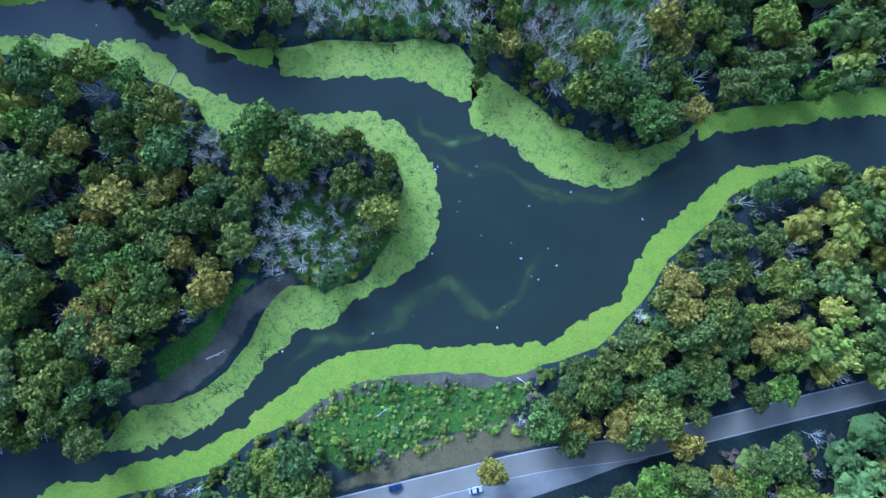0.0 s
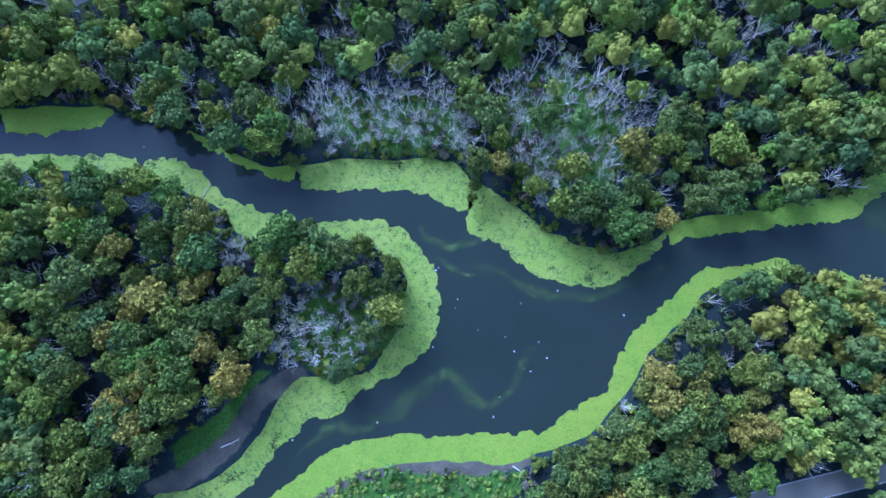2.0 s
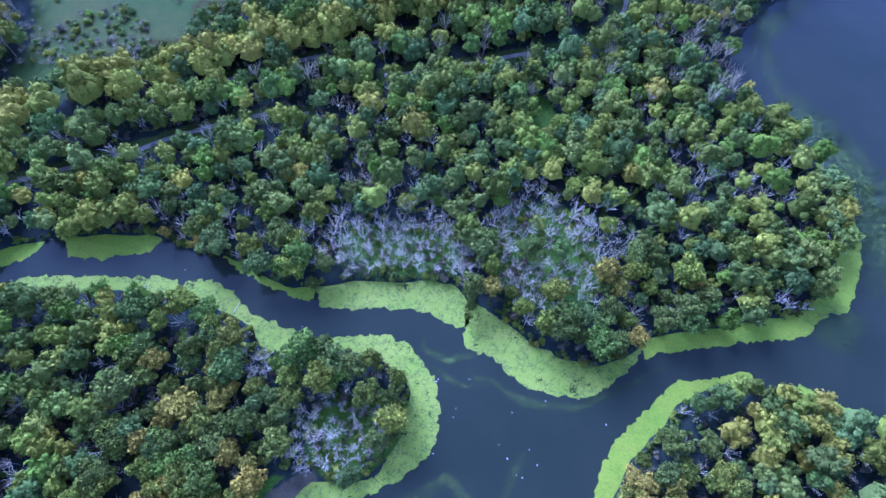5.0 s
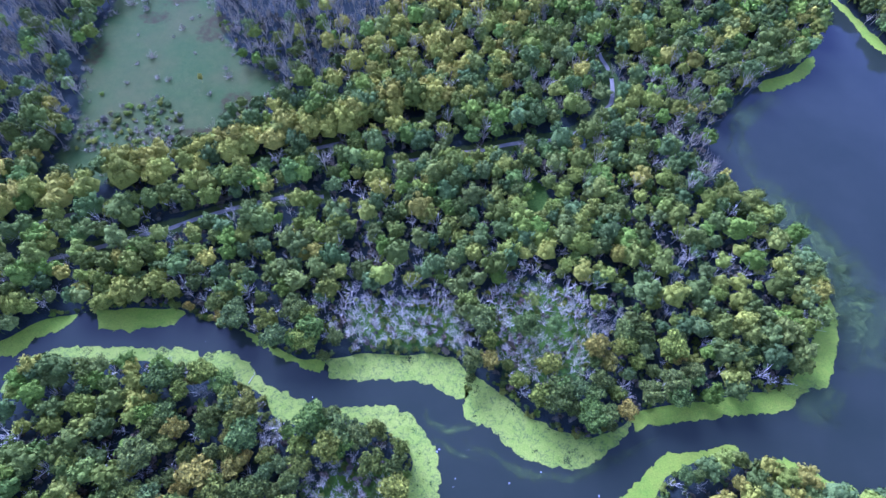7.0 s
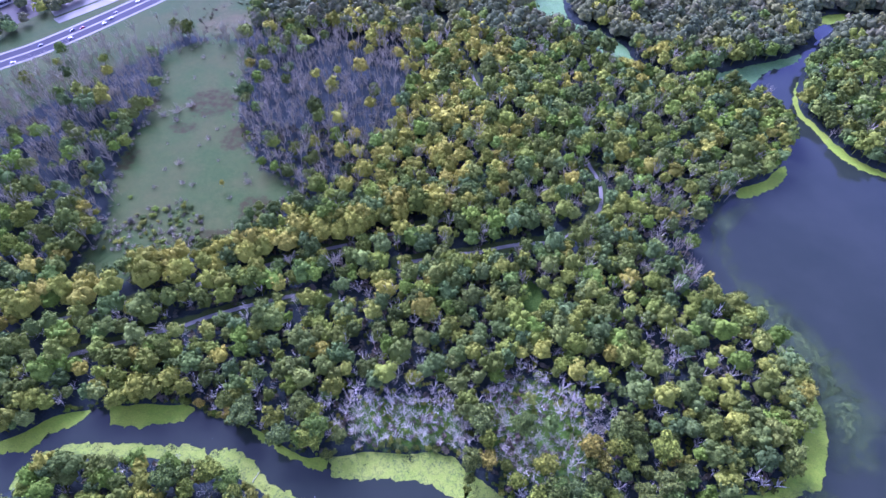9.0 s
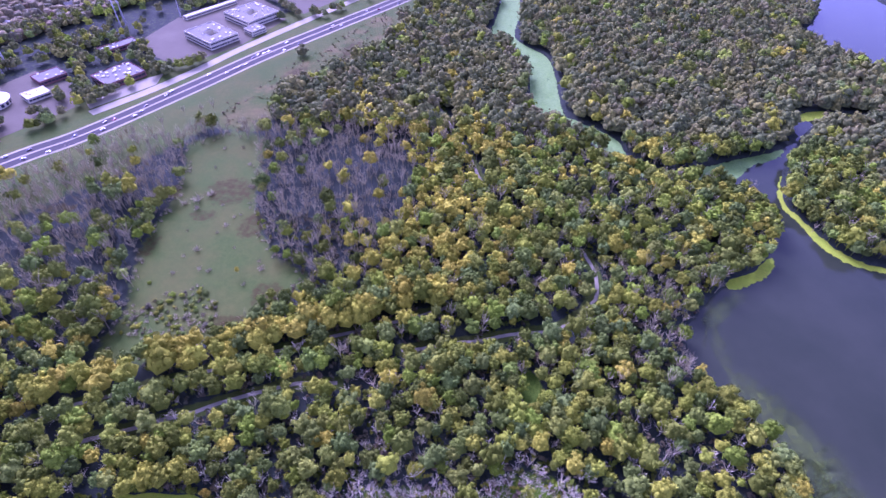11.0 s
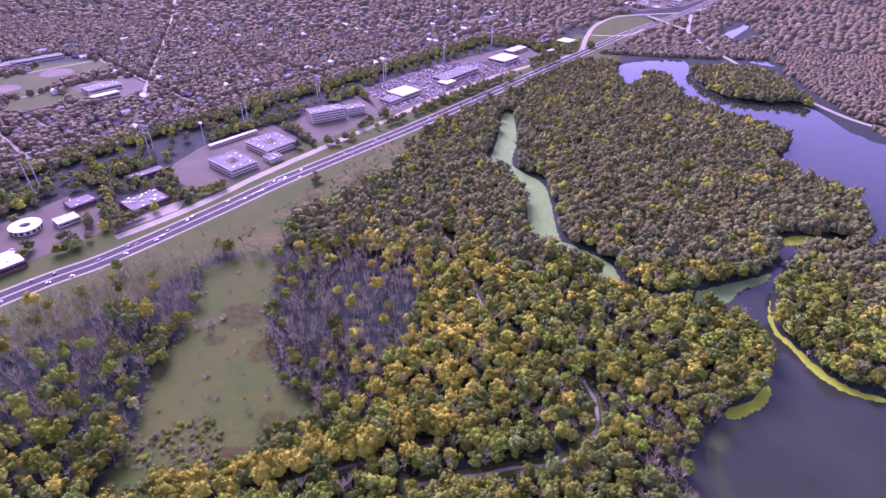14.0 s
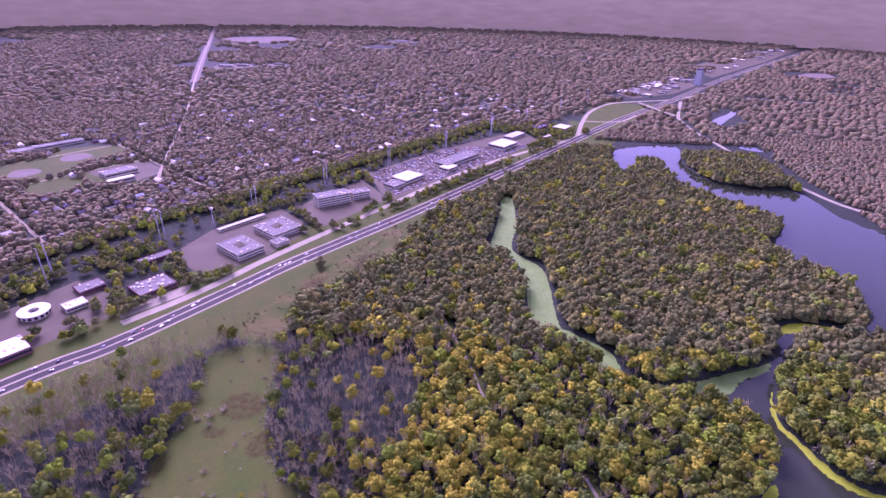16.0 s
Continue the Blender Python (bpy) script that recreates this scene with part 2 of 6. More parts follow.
def edge_distance(px, py, line, closed=True):
    """The distance of points from a line and, for a closed one, whether they lie inside."""
    a = line if closed else line[:-1]
    b = np.roll(line, -1, 0) if closed else line[1:]
    best, odd = np.full(len(px), 1e9), np.zeros(len(px), bool)
    for s in range(0, len(px), 4000):
        x, y = px[s:s + 4000, None], py[s:s + 4000, None]
        dx, dy = b[:, 0] - a[:, 0], b[:, 1] - a[:, 1]
        t = np.clip(((x - a[:, 0]) * dx + (y - a[:, 1]) * dy) / (dx * dx + dy * dy + 1e-9), 0, 1)
        best[s:s + 4000] = np.sqrt(((x - a[:, 0] - t * dx) ** 2 + (y - a[:, 1] - t * dy) ** 2).min(1))
        if closed:
            cross = ((a[:, 1] > y) != (b[:, 1] > y)) & (x < dx * (y - a[:, 1]) / (dy + 1e-12) + a[:, 0])
            odd[s:s + 4000] = cross.sum(1) % 2 == 1
    return best, odd


def signed(px, py, line):
    d, ins = edge_distance(px, py, line)
    return np.where(ins, d, -d)


# ---- the plan, in metres: banks of the river, the creek and the lakes ----
NORTH_BANK = [(-197.6, 82.5), (-178.7, 94.3), (-139.7, 97.9), (-124.3, 93.3), (-110.7, 90.1), (-103, 90), (-89.1, 84.6), (-73.8, 77.5), (-58.5, 76.7), (-45.1, 80.3), (-19.9, 82.6), (5.7, 81.6), (14.3, 72.8), (16.7, 74.9), (26.5, 68.4), (39, 60.2), (50, 52.2), (65.8, 49), (80.7, 52.9), (88.4, 56.4), (93.7, 61.3), (106.7, 66), (132.5, 71), (159.1, 77.3), (171.6, 82.1)]
HEAD_EAST = [(181.5, 92.3), (189.6, 105.6), (197.1, 120.9), (199.9, 139.6), (194.4, 153.7), (189.1, 170.1), (179.3, 188.8)]
LAKE_WEST = [(170.9, 187.5), (160.6, 203.7), (158.4, 221.7), (160.4, 241.4), (172.5, 255.5), (187.6, 273.2), (208.7, 294.3), (231.7, 308), (248.6, 327.5), (263.9, 358.3), (264.7, 385.7), (256.5, 406.2), (241, 412.7)]
CREEK_S = [(237.9, 421.4), (202.4, 421.4), (169, 419.9), (153.8, 426.9), (130.5, 458.8), (99.1, 502.4), (65, 517.7), (59.8, 551.9), (59.3, 630.7), (49.1, 679.5), (33.3, 704.6), (8.6, 706.7), (10.5, 740.4), (20.1, 818.7), (27.4, 924.1)]
CREEK_N = [(47.7, 933.1), (52.1, 811.8), (44.2, 721.4), (84, 667.1), (91.5, 612.1), (95.4, 531.3), (110, 515.3), (146.3, 483.3), (160.6, 438.6), (207.3, 439.8), (266, 463.9), (314.2, 486.8), (342.8, 516.8), (343.5, 549.1), (382.1, 571.3), (414.5, 570.5), (449.3, 562.8)]
UPLAKE_S = [(489.2, 595.8), (496.7, 629.2), (500.9, 688.1), (469.8, 724.6), (453.5, 767.5), (452, 792.7), (498.7, 857.7), (509.4, 902.1), (448.8, 972.1), (393.3, 1045.5), (388.1, 1114.1), (390.6, 1213.7), (342.4, 1213.5), (288.4, 1122.7), (285.7, 1224.9)]
UPLAKE_N = [(312.3, 1309.7), (419.2, 1366), (472.2, 1355.4), (444, 1223.4), (457.3, 1122.6), (503, 1074.2), (609.8, 1065.9), (626.7, 1013), (638.6, 922.6), (671.7, 873.2)]
SOUTH_BANK_E = [(190.9, 32.4), (175.4, 34.9), (161.8, 39.2), (152.6, 41.7), (140.9, 44.6)]
SOUTH_BANK = [(141.3, 46), (134.2, 45), (126.1, 43.1), (115.1, 39.4), (104.1, 34.8), (100.2, 25.7), (87.5, 16.1), (79.9, 4.9), (73.3, -6.1), (66.6, -12.2), (58.1, -20.3), (48.6, -25.1), (40.9, -26.8), (35.2, -29.5), (19.9, -31.4), (0.9, -31.9), (-12.4, -33.3), (-25.4, -37.1), (-34.5, -42.9), (-37.9, -48.3), (-54.2, -55.4), (-62.8, -64.1), (-75.3, -70.1), (-91.5, -74.4), (-100.3, -77.4)]
PEN_SHORE = [(-136.5, -62.7), (-120.3, -60.2), (-101.9, -60.3), (-98.1, -51.9), (-93, -46.2), (-82.9, -45.1), (-72.2, -39.6), (-64.3, -33.7), (-60.2, -25.1), (-56, -18.3), (-51.8, -10.5), (-46.6, -4.5), (-37, -4.9), (-27.6, -2.5), (-20.3, 2.6), (-14.8, 8.1), (-12.2, 13.7), (-13.8, 23.4), (-10.1, 27.5), (-9.5, 33.8), (-14.8, 41.1), (-24.9, 46.4), (-40.5, 47.9), (-52.2, 47.2), (-66.5, 45), (-78.4, 49.3), (-81.8, 55), (-91.9, 60.4), (-104, 66), (-117.7, 68.8), (-131.3, 70), (-150.1, 66.4)]
CHANNEL_N, CHANNEL_S = [(-216, 77), (-205.8, 85.9), (-191.7, 89.7), (-182.5, 93.1)], [(-181.2, 66.9), (-193.4, 63.2), (-200.3, 57.2), (-204.1, 50.7)]
ISLAND = [(341.4, 320.6), (316.4, 329.7), (300.1, 353.3), (291.8, 378.1), (286.2, 398.6), (300.2, 442.1), (344.8, 511.7), (382.6, 550.5), (421.8, 559.2), (471, 556.1)]
BANKS = spline([(-300, 20)] + CHANNEL_N + NORTH_BANK[1:] + HEAD_EAST + LAKE_WEST + CREEK_S + CREEK_N + UPLAKE_S + UPLAKE_N
               + [(760, 800), (950, 700), (980, 300), (700, 60), (420, 0), (260, 15)] + SOUTH_BANK_E + SOUTH_BANK
               + [(-150, -110), (-280, -120), (-280, -85), (-200, -75)] + PEN_SHORE[:-1] + CHANNEL_S + [(-300, -5)], 5, True, 1.6, 0.09)
ISLE = spline(ISLAND + [(620, 540), (700, 420), (600, 330), (430, 300)], 5, True, 1.6, 0.09, 3)
TRAIL_A = [(-253.2, 126.4), (-236.7, 139), (-215.1, 149.7), (-171.4, 168.4), (-141.2, 182.9), (-109.8, 198.9), (-83.1, 210.1), (-48.4, 224.2), (-8.7, 242.7)]
TRAIL_B = [(-38.2, 202.5), (-10, 209.5), (15.1, 216.4), (44.5, 225.1), (70.7, 232.3), (90.8, 250.1), (101.6, 269.6), (101.2, 291), (96.1, 311.4)]
TRAIL_C = [(-227.4, 114.4), (-206.6, 124.2), (-181.8, 134.2), (-156.5, 145.7), (-133.5, 157.4), (-99.4, 170.4), (-75.9, 173.2)]
TRAIL_D = [(62.8, 328.1), (36.1, 325), (23.7, 351.3), (12.7, 384.6), (-6.5, 440.3), (-32.3, 501.2), (-58.4, 561.2), (-85, 641.3), (-124.3, 679.8)]
MEADOW = [(-237.4, 210.8), (-250.5, 255.4), (-258.2, 304), (-262.2, 363.6), (-278.8, 415.9), (-245.6, 445.8), (-210.2, 434.6), (-199.4, 388.5), (-181.8, 326.9), (-149.4, 278.5), (-117.9, 259.4), (-134.7, 236.7), (-149.9, 220.5), (-168.1, 196.2), (-194.2, 185.1), (-214, 172), (-238, 162)]
THICKET_SPOT = [(-233, 195), (-237, 205), (-215, 233), (-193, 240), (-178, 224), (-174, 205), (-210, 195)]
# rust-brown dead growth on the meadow: x, y, half sizes
RUST = [(-214, 354, 24, 22), (-144, 239, 13, 15), (-180, 312, 12, 17), (-252, 280, 8, 15), (-268, 347, 14, 13), (-160, 211, 18, 9), (-348, 310, 16, 14), (-225, 320, 14, 8), (-215, 560, 20, 40), (-165, 640, 16, 40)]
FIELD = [(-270.3, 506.5), (-220.4, 614), (-150, 778.8), (-121.9, 743.5), (-129.2, 661), (-175.6, 588.7), (-219.6, 539.5), (-218.2, 465.6), (-247.7, 450.9), (-281.1, 468.8)]
CLEARING = [(44, 195.4), (54.3, 187.7), (55.5, 171.4), (46.9, 166.7), (42.1, 178.3)]
VERGE = [(-28.6, -71.3), (-16.2, -62.6), (-7.2, -56.8), (11.3, -51.3), (20.6, -48.2), (37.6, -46.5), (42.6, -50.9), (17.4, -60.3), (-6.6, -66.8)]
GRASS = [(-37.4, -51.7), (-26.9, -41), (-8.4, -35.5), (20, -34.2), (35.3, -35.4), (30, -45.9), (11.3, -50.4), (-7.2, -55.8), (-18.2, -60), (-29.5, -58.7)]
MUD = [(-47.3, -4.5), (-53.6, -7.7), (-60.8, -12.8), (-65.6, -23.3), (-70.6, -31), (-82.8, -40.9), (-91.7, -44.6)]
PEN_GRASS = [(-57.6, -5), (-66.2, -15.9), (-72.8, -27.4), (-84.8, -39.1), (-88.2, -31.9), (-78.8, -22.1), (-70.2, -12.3)]
HIGHWAY = [(-640, 60), (-452, 348), (-391, 425), (-320, 540), (-275.5, 617), (-206.5, 720), (-126.5, 838), (-4, 1031), (189, 1335), (394, 1660), (677, 2057), (1140, 2745), (2500, 4570)]
SOUTH_ROAD = [(-120, -104), (-60, -87), (-2, -70.5), (17, -65.2), (40, -58.8), (72, -53), (97, -46.2), (126, -38), (159, -29), (240, -6)]


FAR_ROAD = [(-640, 920), (-684, 1014), (-882, 1464), (-1115, 1940), (-1433, 2618), (-2132, 4130), (-2370, 4640)]
EAST_ROAD = [(666, 1991), (590, 1760), (571, 1667), (574, 1500), (591, 1380), (602, 1207), (634, 1118), (667, 1011), (711, 950), (800, 840), (930, 740)]
RAMP = [(191, 1366), (226, 1413), (263, 1580), (312, 1744), (389, 1878), (467, 1934), (668, 2033), (810, 2190)]
# open spots among the far trees: x, y, radius
BARE_SPOTS = [(-722, 945, 75), (-882, 1052, 75), (-906, 937, 75), (-1010, 1055, 45), (-960, 1110, 45), (-800, 850, 50), (360, 1740, 70), (320, 1640, 60), (715, 1715, 52), (690, 1650, 45), (750, 1790, 48), (785, 1865, 45), (1390, 2300, 60), (1450, 2410, 60), (1520, 2540, 60), (985, 2110, 60), (1120, 2090, 55), (1510, 2800, 120), (1600, 2850, 90), (660, 1365, 50), (-1150, 2330, 120), (-985, 2430, 70), (-616, 3640, 130), (-1500, 3500, 240), (-1300, 3150, 130),
              (450, 2040, 60), (560, 2150, 80), (690, 2280, 100), (830, 2400, 100), (1010, 2640, 110), (1150, 3060, 110), (1400, 3330, 130), (1800, 3800, 170), (-1500, 2900, 130), (-1300, 2350, 110), (-700, 3300, 120)]


def land_height(px, py):
    """How far inland a place lies (negative: out in the water)."""
    d = -signed(px, py, BANKS)
    inside = (px > 250) & (px < 720) & (py > 270) & (py < 600)
    if inside.any():
        e = signed(px[inside], py[inside], ISLE)
        d[inside] = np.maximum(d[inside], e)
    return d


def grid_lines(segments):
    out = [segments[0][0]]
    for _, end, first, last in segments:
        start = out[-1]
        count = max(2, int((end - start) / ((first + last) / 2)))
        k = np.arange(1, count + 1) / count
        w = first * k + (last - first) * k * k / 2
        out += list(start + (end - start) * w / w[-1])
    return np.array(out)


GX = grid_lines([(-6000, -1060, 500, 40), (-1060, -560, 24, 20), (-560, -230, 14, 6), (-230, 270, 3, 3), (270, 560, 6, 8), (560, 1000, 10, 30), (1000, 6000, 40, 500)])
GY = grid_lines([(-1500, -130, 300, 8), (-130, 320, 3, 3), (320, 720, 5, 7), (720, 1450, 8, 18), (1450, 6000, 30, 400)])
gx, gy = (a.ravel() for a in np.meshgrid(GX, GY))
near = (gx > -300) & (gx < 1000) & (gy > -140) & (gy < 1420)
inland = np.full(len(gx), 50.0)
inland[near] = land_height(gx[near], gy[near])
gz = np.where(inland > 0, 1.0 - 0.9 * np.exp(-inland / 2.2), np.maximum(-2.5, 0.35 * inland))


def zone(px, py, outline, soft=5.0):
    line = spline(outline, 4, True, 3.0, 0.06)
    return np.clip(0.5 + signed(px, py, line) / soft, 0, 1)


def along(px, py, line, half, soft=3.0):
    d, _ = edge_distance(px, py, np.array(line, float), False)
    return np.clip(0.5 + (half - d) / soft, 0, 1)


mid_ground = (gx > -1060) & (gx < 700) & (gy > -140) & (gy < 1900)
masks = {k: np.zeros(len(gx)) for k in ("grass", "lawn", "dry", "rust", "mud")}
mx, my = gx[mid_ground], gy[mid_ground]
masks["grass"][mid_ground] = np.maximum.reduce([zone(mx, my, GRASS, 4), zone(mx, my, PEN_GRASS, 4), zone(mx, my, CLEARING, 6),
    np.clip(1.4 - np.hypot((mx - 48) / 28, (my - 100) / 28), 0, 1), 0.8 * np.clip(1.3 - np.hypot((mx + 20) / 40, (my - 98) / 18), 0, 1), np.clip(1.5 - np.hypot((mx + 31) / 20, (my - 14) / 16), 0, 1)])
masks["lawn"][mid_ground] = np.maximum(zone(mx, my, MEADOW, 14), along(mx, my, HIGHWAY, 85, 25) * 0.9)
for path in (TRAIL_A, TRAIL_B, TRAIL_C, TRAIL_D):
    masks["lawn"][mid_ground] = np.maximum(masks["lawn"][mid_ground], along(mx, my, path, 5, 4) * 0.95)
for cx, cy, rx, ry in ((-850, 960, 130, 150), (-730, 900, 60, 60), (380, 1745, 75, 110)):
    masks["lawn"][mid_ground] = np.maximum(masks["lawn"][mid_ground], np.clip(3 - 2.4 * np.hypot((mx - cx) / rx, (my - cy) / ry), 0, 1))
masks["lawn"][mid_ground] = np.maximum(masks["lawn"][mid_ground], zone(mx, my, FIELD, 14))
masks["dry"][mid_ground] = np.maximum.reduce([zone(mx, my, VERGE, 4), 0.34 * zone(mx, my, FIELD, 14), 0.15 * zone(mx, my, MEADOW, 14)])
masks["rust"][mid_ground] = np.maximum.reduce([np.clip(1.25 - np.hypot((mx - cx) / rx, (my - cy) / ry), 0, 0.46) for cx, cy, rx, ry in RUST])
masks["mud"][mid_ground] = along(mx, my, MUD, 3.4, 3)
masks["mud"] = np.maximum(masks["mud"], np.clip(1.4 - np.hypot((gx + 15.5) / 2.2, (gy - 22) / 6), 0, 1))
masks["mud"] = np.maximum(masks["mud"], along(gx, gy, SOUTH_BANK[13:20], 3.2, 1.5) * near)
masks["lawn"] = np.maximum(masks["lawn"], 0.27 * ((gx < np.interp(gy, [y for _, y in HIGHWAY], [x for x, _ in HIGHWAY]) - 40) | (gy > 1500)))
cols, rws = len(GX), len(GY)
k = (np.arange(rws - 1)[:, None] * cols + np.arange(cols - 1)).ravel()
ground = new("ground", quad_mesh("ground", np.stack([gx, gy, gz], 1), np.stack([k, k + 1, k + cols + 1, k + cols], 1), GROUND,
                                 [(key, "FLOAT", v) for key, v in masks.items()]))
ground.data.shade_smooth()
tagged(ground, "leaf-littered woodland floor with green and dry grass clearings", "ground", kind="structure")
water = new("water", mesh_of("water", [(-300, -140, 0), (1000, -140, 0), (1000, 1420, 0), (-300, 1420, 0)], [(0, 1, 2, 3)], WATER))
tagged(water, "dark slate-grey still river and lake water", "water", kind="structure")


# ---- floating weed ----
def weed_mat(outline, mat, label, wobble=1.6, z=0.05, seed=0.0):
    line = spline(outline, 1.1, True, wobble, 0.2, seed)
    line = np.array([(x + 0.55 * noise.fractal(Vector((x * 0.9, y * 0.9, seed)), 0.6, 2.0, 3), y + 0.55 * noise.fractal(Vector((x * 0.9, y * 0.9, seed + 7)), 0.6, 2.0, 3)) for x, y in line])
    flat = [Vector((x, y, 0)) for x, y in line]
    tris = tessellate([flat])
    n = len(flat)
    verts = [(p.x, p.y, z) for p in flat] + [(p.x, p.y, -0.12) for p in flat]
    faces = [tuple(t) for t in tris] + [(i, i + n, (i + 1) % n + n, (i + 1) % n) for i in range(n)]
    ob = new("weed_mat", mesh_of("weed_mat", verts, faces, mat))
    return tagged(ob, label, "pond weed", "floating weed mats", "stuff")


from mathutils.geometry import tessellate_polygon as tessellate

W = "bright green floating duckweed mat along the bank"
weed_mat([(-207.3, 57.8), (-200.9, 66.6), (-189.6, 72.6), (-169.3, 75.2)] + [(-150.7, 72.4), (-141.4, 75.7), (-128.1, 77), (-120.6, 75), (-118.9, 71.5), (-116, 77), (-106.9, 76.9), (-96.9, 73.7), (-90.6, 67.7), (-78.4, 61.2), (-62.5, 56.2), (-44.9, 54.2), (-29.4, 56.3), (-19.6, 56.1), (-9.5, 50.7), (-2.1, 40.8), (2, 34.1), (2.8, 22.3), (1.9, 13.5), (-3, 4.5), (-11.3, -1.7), (-24.3, -9.1), (-29.6, -15.6), (-41.7, -20), (-46.1, -24.7), (-51.9, -30.3), (-57.2, -39.9), (-66.8, -49.6), (-81.8, -58), (-93.6, -60.8), (-103.8, -60.4)][2:] + [(-98, -50), (-62, -30), (-50, -5), (-20, 0), (-18, 30), (-30, 42), (-80, 46), (-110, 60), (-150, 62), (-200, 40)], WEED_MOTTLED, W)
weed_mat([(-123.9, -78.4), (-115.4, -72.3), (-105.5, -71.3), (-95.8, -66.4), (-76, -61), (-60, -52.4), (-51.2, -45.2), (-42.4, -37.3), (-33.4, -30.3), (-20.5, -25.4), (-9.2, -23), (2.3, -23.4), (19.5, -21.6), (38.7, -19.9), (46.3, -17.6), (50.1, -13.6), (65.4, -5.1), (68.1, 2.4), (76.6, 16.5), (84.3, 24.8), (92.1, 32.2), (106, 43.4), (122, 46.9), (136.2, 50.5), (141.1, 48)] + [(138, 40), (104, 28), (70, -16), (50, -29), (0, -36), (-30, -42), (-60, -68), (-105, -82)], WEED, W, seed=1)
weed_mat([(-177.7, 89.5), (-172.9, 84.2), (-157.8, 84.5), (-137.7, 90.4)] + [(-137, 102), (-178, 100)], WEED, W, seed=2)
weed_mat([(-211.7, 67.5), (-203.3, 76.8), (-191, 84.3), (-188.6, 89)] + [(-176, 102), (-205, 96), (-240, 66)], WEED, W, seed=12)
weed_mat([(-103.3, 89.2), (-96.6, 84.1), (-82.8, 78.2), (-72, 74.1), (-59, 71.3)] + [(-58, 80), (-75, 82), (-100, 94)], WEED, W, seed=3)
weed_mat([(-54.3, 70), (-43.5, 67.6), (-28.7, 69.1), (-13.6, 68.8), (-3.6, 67.7), (4.2, 63.6), (10.5, 62.2), (13.9, 68.3)] + [(10, 85), (-20, 86), (-55, 82)], WEED_MOTTLED, W, seed=4)
weed_mat([(12.5, 56), (19.5, 51.4), (29.3, 46), (39, 38.2), (51, 35.4), (62.9, 35), (72.5, 37.4), (77.6, 41.8), (85.3, 48.3), (89.4, 53.5)] + [(90, 60), (66, 53), (45, 62), (25, 74), (14, 72)], WEED_MOTTLED, W, seed=5)
weed_mat([(93.1, 54.2), (100.8, 56.7), (113.4, 59.3), (136.5, 63.6), (157.1, 66.7), (169, 69.3), (177, 77.1), (191.3, 83.4), (200.5, 100.7), (206.1, 118.5), (205.5, 133.7), (199.1, 155.7), (192.4, 172.1)] + [(185, 172), (192, 140), (185, 105), (165, 85), (130, 76), (94, 65)], WEED, W, seed=6)
weed_mat([(202.4, 286), (215.1, 287.3), (232.9, 297.9), (244.5, 308.1)] + [(248, 322), (215, 305)], WEED, W, seed=7)
weed_mat(CREEK_S[1:] + [(36, 948)] + CREEK_N[:12] + [(169, 419.9), (191.5, 421.8), (225.1, 424.2), (255.1, 432.2), (273.4, 452.5), (306.1, 470.9)][::-1][:-1], WEED_PALE, "pale green weed filling a narrow creek", seed=8)
weed_mat([(339, 316.3), (312.4, 322), (295.3, 342.9), (288.5, 370.5), (281.8, 390.4), (285.4, 414.6)] + [(300, 440), (292, 395), (300, 365), (320, 336), (345, 326)], WEED, W, seed=9)
weed_mat([(155.7, 45.5), (167.7, 44.3), (178.5, 37.9), (190, 35.8)] + [(185, 30), (155, 38)], WEED, W, seed=10)
# drifting films of weed on the open water
def film(line, half, seed):
    """A drifting veil of weed, dense along its middle and fading out to both sides."""
    p = spline(line, 1.5, False, 3.0, 0.06, seed)
    d = np.gradient(p, axis=0)
    d /= np.linalg.norm(d, axis=1)[:, None] + 1e-9
    side = np.stack([d[:, 1], -d[:, 0]], 1)
    taper = np.sin(np.linspace(0.05, math.pi - 0.05, len(p)))
    wide = np.array([half * (0.8 + 0.9 * noise.noise(Vector((x * 0.06, y * 0.06, seed)))) for x, y in p])
    across = np.linspace(-1, 1, 7)
    verts = np.concatenate([p + side * (wide * taper ** 0.5 * u)[:, None] for u in across])
    fade = np.concatenate([taper ** 0.7 * (1 - u * u) for u in across])
    n = len(p)
    k = (np.arange(6)[:, None] * n + np.arange(n - 1)).ravel()
    me = quad_mesh("weed_film", np.column_stack([verts, np.full(len(verts), 0.02 + 0.002 * seed)]), np.stack([k, k + n, k + n + 1, k + 1], 1), WEED_FILM, [("fade", "FLOAT", fade)])
    tagged(new("weed_film", me), "thin drifting veil of weed on the water", "pond weed", "weed streaks", "stuff")


